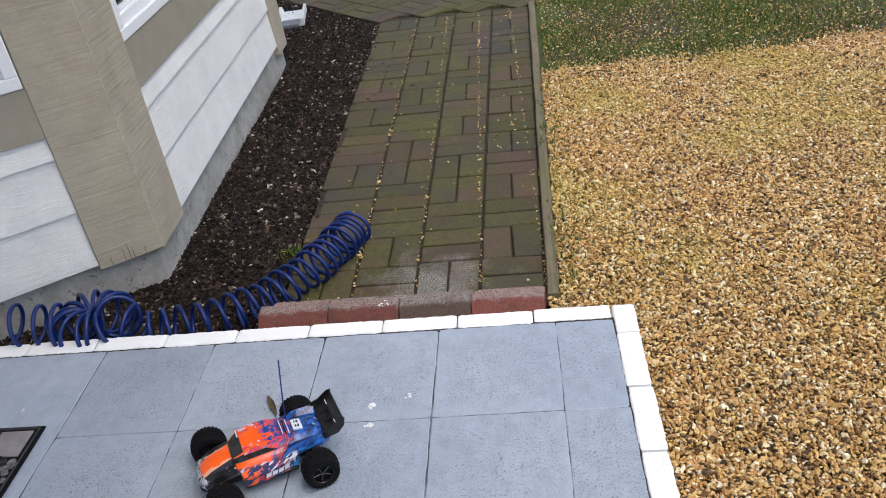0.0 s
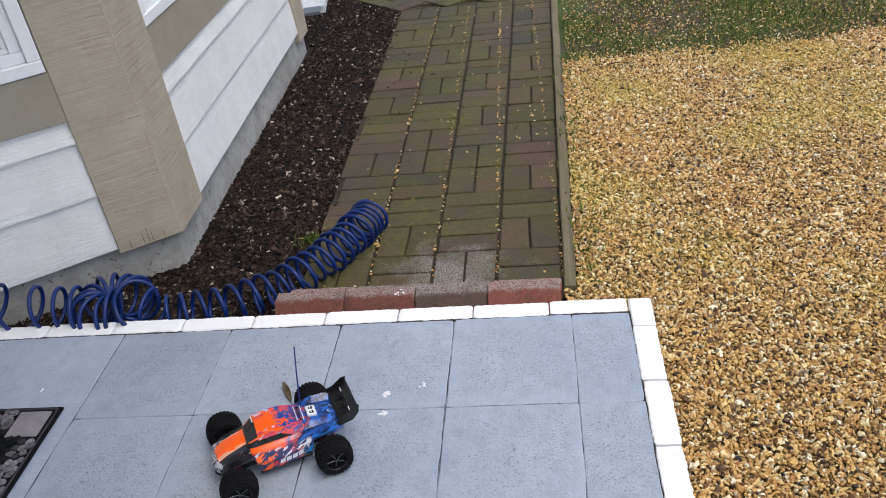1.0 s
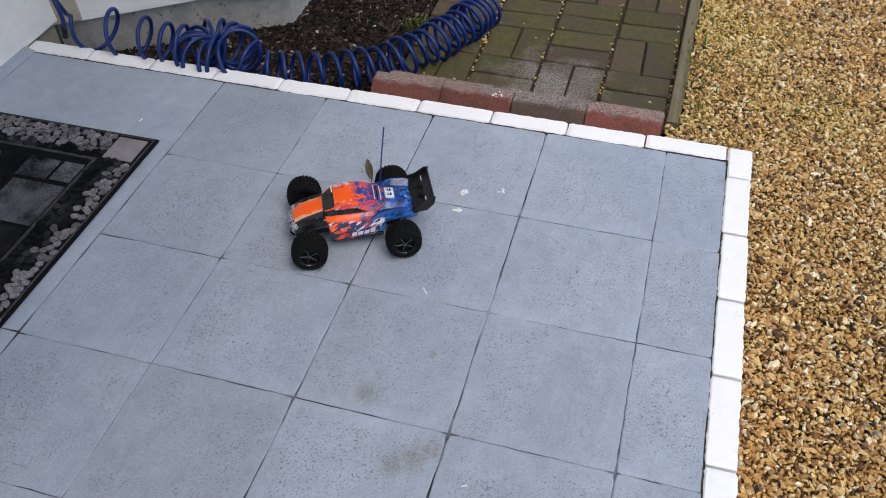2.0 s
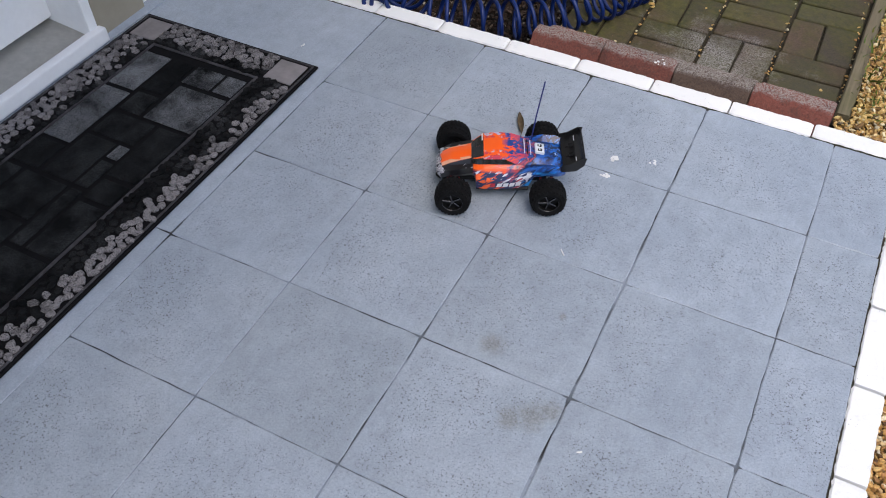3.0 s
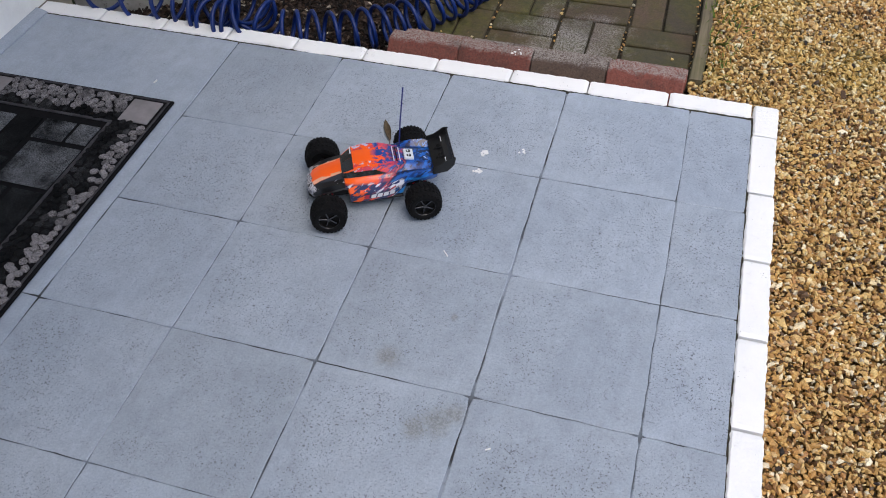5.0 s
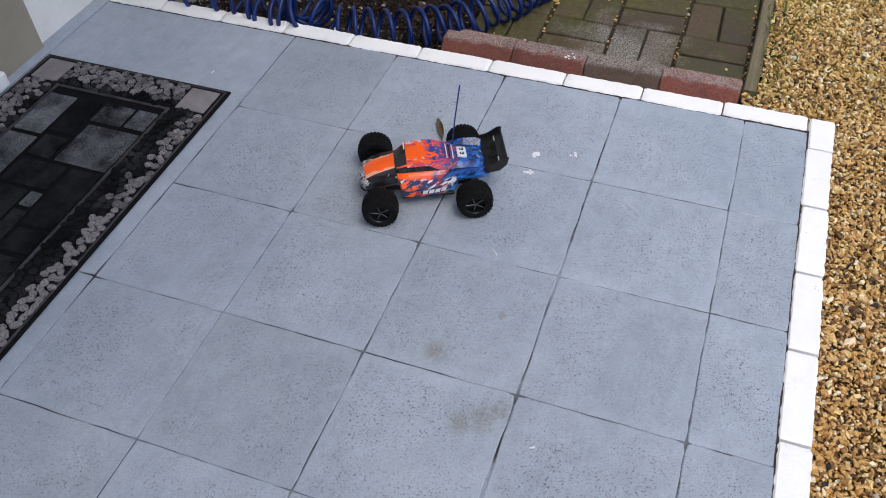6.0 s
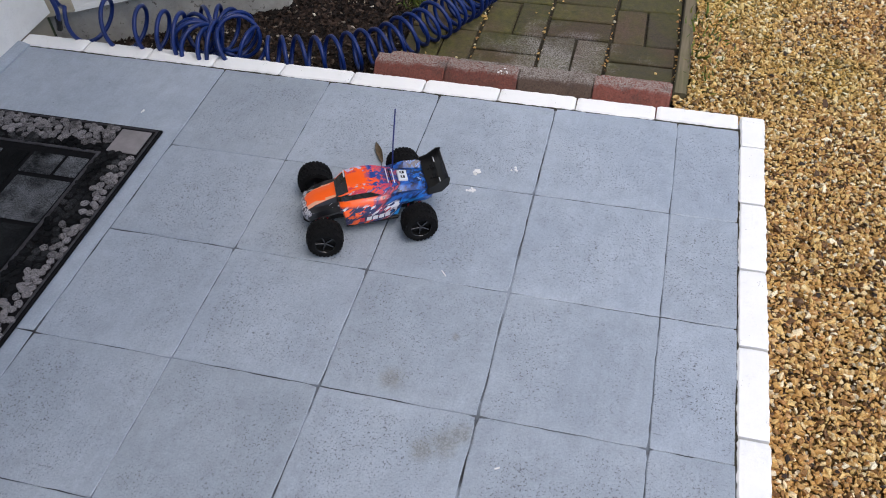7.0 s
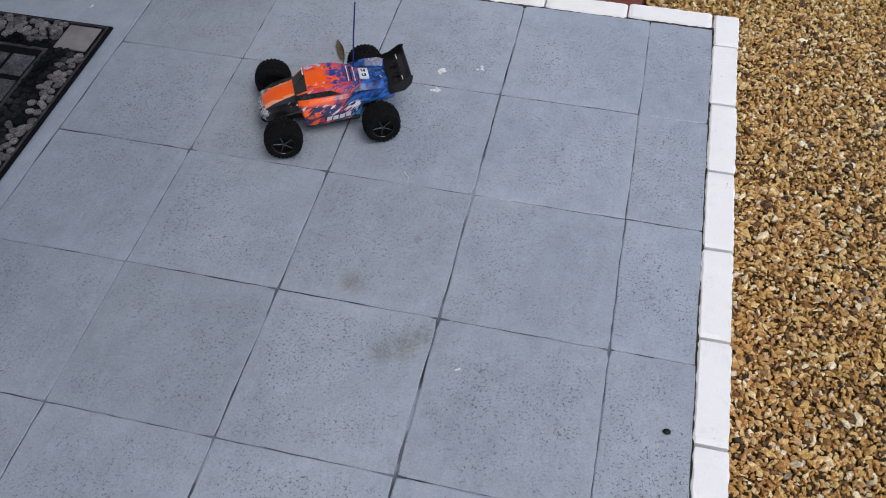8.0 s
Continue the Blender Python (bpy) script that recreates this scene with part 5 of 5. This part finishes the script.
def fleck(name, label, x, y, yaw, length, width, material):
    bm = bmesh.new()
    box(bm, -length / 2, -width / 2, 0, length / 2, width / 2, 0.003, 0.001)
    for v in bm.verts:
        v.co.y *= 1 - 1.2 * abs(v.co.x) / length
        v.co.z += 0.002 * math.sin(v.co.x * 300) * (v.co.z > 0.001)
    thing(name, label, "debris", bm, material, group="bits of debris on the tiles", m=pose(x, y, 0, 0, 0, yaw))


fleck("wood_chip", "small pale wood chip lying on the tiles", -0.448, -0.283, -50, 0.020, 0.005, SPLAT)
fleck("wood_chip", "small pale wood chip lying on the tiles", -1.355, 0.109, 60, 0.012, 0.006, SPLAT)
fleck("wood_chip", "small pale wood chip lying on the tiles", -0.249, -0.707, 20, 0.010, 0.005, SPLAT)
fleck("wood_chip", "small pale wood chip lying on the doormat", -1.47, -0.36, 20, 0.008, 0.005, SPLAT)
bm = bmesh.new()
bmesh.ops.create_icosphere(bm, subdivisions=2, radius=0.006)
bmesh.ops.scale(bm, vec=(1.1, 0.9, 0.6), verts=bm.verts)
thing("pebble", "small dark pebble lying on the grey tile", "pebble", bm, BLACKPL, m=pose(0.107, -0.748, 0.003))

TWIG = plain("dry_brown_twig", (0.075, 0.05, 0.032), 0.8, vary=0.4, scale=90, bump=0.4)


def twig(label, x, y, z, yaw, reach, curl, thick):
    """A thin curved stick, lying on the ground."""
    pts = [Vector((reach * (k / 9 - 0.5), curl * math.sin(math.pi * k / 9), 0.004 + 0.006 * math.sin(math.pi * k / 9) + 0.002 * (k % 2))) for k in range(10)]
    bm = bmesh.new()
    tube(bm, pts, lambda t: thick * (1 - 0.5 * t), 6)
    thing("twig", label, "twig", bm, TWIG, group="twigs on the ground", m=pose(x, y, z, 0, 0, yaw))


twig("curled dry brown twig lying on the gravel", 0.680, 1.255, GRAVEL_Z + 0.006, 12, 0.075, 0.030, 0.0026)
twig("short dark twig lying on the gravel", 0.33, 2.42, GRAVEL_Z + 0.004, -6, 0.12, 0.008, 0.003)
twig("thin dry stalk lying over the edging board", 0.012, 1.61, -0.119, -75, 0.16, 0.012, 0.0014)

# splash block at the far corner of the bay
bm = bmesh.new()
prism(bm, [(-0.11, 0.0), (0.11, 0.0), (0.11, 0.075), (0.09, 0.075), (0.075, 0.03), (-0.075, 0.03), (-0.09, 0.075), (-0.11, 0.075)], -0.22, 0.22, "y")
PALECON = plain("pale_cast_concrete", (0.58, 0.60, 0.60), 0.8, vary=0.15, scale=25, bump=0.5)
splash = thing("splash_block", "pale concrete splash block on the mulch bed", "splash block", bm, PALECON, m=pose(-1.47, 3.98, -0.165, 0, 0, 8) @ Matrix.Diagonal((0.8, 0.8, 0.8, 1)))
bm = bmesh.new()
box(bm, -0.07, -0.26, 0.012, 0.07, -0.10, 0.045, 0.004)
part("drain_grate", bm, plain("grey_plastic_grate", (0.14, 0.15, 0.16), 0.6), splash, "dark grey plastic grate")


# ---- loose ground cover ----
def stones(name, label, category, x0, y0, x1, y1, pitch, keep, z, size, flat, shapes, material, tip, seed):
    np.random.seed(seed)
    nx, ny = int((x1 - x0) / pitch), int((y1 - y0) / pitch)
    gx, gy = np.meshgrid(x0 + (np.arange(nx) + 0.5) * pitch, y0 + (np.arange(ny) + 0.5) * pitch)
    p = np.stack([gx.ravel(), gy.ravel()], 1) + np.random.uniform(-0.55, 0.55, (nx * ny, 2)) * pitch
    ok = keep(p[:, 0], p[:, 1])
    p = p[ok]
    n = len(p)
    base = size * np.exp(np.random.normal(0, 0.28, n))
    s = np.stack([base * np.random.uniform(1.0, 1.7, n), base * np.random.uniform(0.7, 1.0, n), base * flat * np.random.uniform(0.7, 1.2, n)], 1)
    places = np.stack([p[:, 0], p[:, 1], z + np.random.uniform(-0.004, 0.006, n)], 1)
    me = scatter_mesh(name, shapes, places, random_turns(n, tip), s, material)
    ob = new(name, me)
    SLOPED.append(ob)
    return tagged(ob, label, category, kind="stuff")


def gravel_keep(x, y):
    drift = np.random.normal(0, 0.05, len(x)) * (np.random.uniform(0, 1, len(x)) < 0.6)
    wave = 2.50 + 0.07 * np.clip(x, 0, 2) + 0.025 * np.sin(x * 5) + 0.02 * np.sin(x * 13 + 1) + drift
    inside = ((x > 0.214) | (y > 0.402)) & ((x > 0.03 + 0.02 * (y - 0.64)) | (y < 0.62)) & ((x > -0.005)) & (y < wave)
    return inside


stones("gravel", "loose honey-coloured crushed gravel beside the patio", "gravel", -0.01, -1.6, 1.95, 2.75, 0.0070, gravel_keep, GRAVEL_Z, 0.0094, 0.62, crushed_shapes(24), GRAVEL, 0.7, 3)


def specks_keep(x, y):
    return gravel_keep(x, y) & (np.random.uniform(0, 1, len(x)) < 0.14) & (x > 0.24)


stones("gravel_litter", "dark leaf and bark scraps lying on the gravel", "debris", 0.1, -1.5, 1.9, 2.5, 0.04, specks_keep, GRAVEL_Z + 0.006, 0.0105, 0.4, crushed_shapes(8), LITTER, 0.4, 31)


def bark_keep(x, y):
    left = (x < -0.85) | ((y < 0.63) & (x < -0.86))
    diag = (x + 0.86) * 0.73 + (y - 3.67) * 0.68 < -0.01
    wall = np.where(y > 3.2, x > -1.9, np.where(y > 0.93, x > -1.30, (x > -1.30 - (0.93 - y) * 1.55)))
    return left & diag & wall & (y > 0.395)


stones("bark_mulch", "dark brown bark chips with a few pale flecks", "mulch", -1.95, 0.39, -0.8, 4.6, 0.0076, bark_keep, BARK_Z, 0.0090, 0.4, chip_shapes(14), BARK, 0.55, 5)


def lawn_keep(x, y):
    n = len(x)
    patch = np.array([noise.noise((a * 1.3, b * 2.2, 7)) for a, b in zip(x, y)])
    return (y > 2.5 + 0.05 * np.sin(x * 6)) & (x > 0.09) & (patch + np.random.uniform(-0.35, 0.35, n) > -0.02)


def blades():
    out = []
    for _ in range(8):
        b, c = np.random.uniform(-0.6, 0.6, 2), np.random.uniform(-0.4, 0.4, 2)
        v = np.array([(-0.09, 0, 0), (0.09, 0, 0), (0.07 + b[0] * 0.4, b[1] * 0.4, 0.6), (-0.05 + b[0] * 0.4, b[1] * 0.4, 0.6), (b[0] * 1.1, b[1] * 1.1, 1.0), (b[0] * 1.12, b[1] * 1.1 + 0.01, 0.99)])
        f = np.array([(0, 1, 2), (0, 2, 3), (3, 2, 4), (3, 4, 5)])
        out.append((v, f))
    return out


stones("lawn", "thin patchy mossy lawn grass with scattered stones", "grass", 0.08, 2.45, 3.2, 5.4, 0.0092, lawn_keep, -0.138, 0.019, 1.0, blades(), GRASS, 0.25, 7)


def stray_keep(x, y):
    return (np.random.uniform(0, 1, len(x)) < np.clip(0.80 - (y - 2.5) * 0.25, 0.25, 1)) & (y > 2.5)


stones("stray_gravel", "stray pale gravel stones scattered over the lawn", "gravel", 0.1, 2.5, 3.2, 5.2, 0.0185, stray_keep, -0.126, 0.0078, 0.6, pebble_shapes(8, 0.3), GRAVEL, 0.4, 9)



def path_keep(x, y):
    joint = np.min(np.abs(x[:, None] - np.array([-0.008, -0.212, -0.416, -0.620])[None] - (0.02 * (y - 0.69))[:, None] * np.array([-1.0, -0.7, -0.4, -0.1])[None]), axis=1) < 0.006
    clump = np.exp(-((x + 0.08) ** 2 / 0.008 + (y - 1.9) ** 2 / 0.03))
    u = np.random.uniform(0, 1, len(x))
    return (joint & (u < 0.55)) | (u < 0.004 + 0.16 * clump)


stones("path_grit", "pale stray gravel caught between the path bricks", "gravel", -0.84, 0.69, 0.01, 3.7, 0.011, path_keep, PATH_Z - 0.001, 0.0072, 0.6, pebble_shapes(6, 0.3), GRAVEL, 0.4, 12)


def litter_keep(x, y):
    u = np.random.uniform(0, 1, len(x))
    return u < 0.01 + 0.12 * np.exp(-((x + 0.72) / 0.12) ** 2 - ((y - 2.6) / 0.25) ** 2) + 0.25 * np.exp(-((x + 0.85) / 0.03) ** 2)


stones("leaf_litter", "dark bark bits strewn on the brick path", "mulch", -0.86, 1.2, -0.3, 3.6, 0.02, litter_keep, PATH_Z + 0.002, 0.012, 0.3, crushed_shapes(6), LITTER, 0.3, 21)


def moss_keep(x, y):
    return (np.random.uniform(0, 1, len(x)) < 0.2 * np.exp(-((x - 0.07) / 0.05) ** 2) * (0.3 + np.exp(-((y - 0.95) / 0.2) ** 2) + np.exp(-((y - 1.75) / 0.1) ** 2)))


stones("weeds", "sparse green weeds and moss along the edging board", "weeds", 0.0, 0.62, 0.25, 2.6, 0.007, moss_keep, -0.125, 0.02, 1.0, blades(), GRASS, 0.5, 15)


def tuft_keep(x, y):
    return np.random.uniform(0, 1, len(x)) < 0.9 * np.exp(-((x + 0.86) ** 2 + (y - 1.02) ** 2) / 0.0012)


stones("bed_weeds", "small green weeds at the edge of the mulch bed", "weeds", -1.0, 0.9, -0.75, 1.2, 0.006, tuft_keep, -0.15, 0.02, 1.0, blades(), GRASS, 0.5, 16)

# lay everything on the ground along its fall
for ob in SLOPED:
    ob.matrix_basis = SLOPE @ ob.matrix_basis
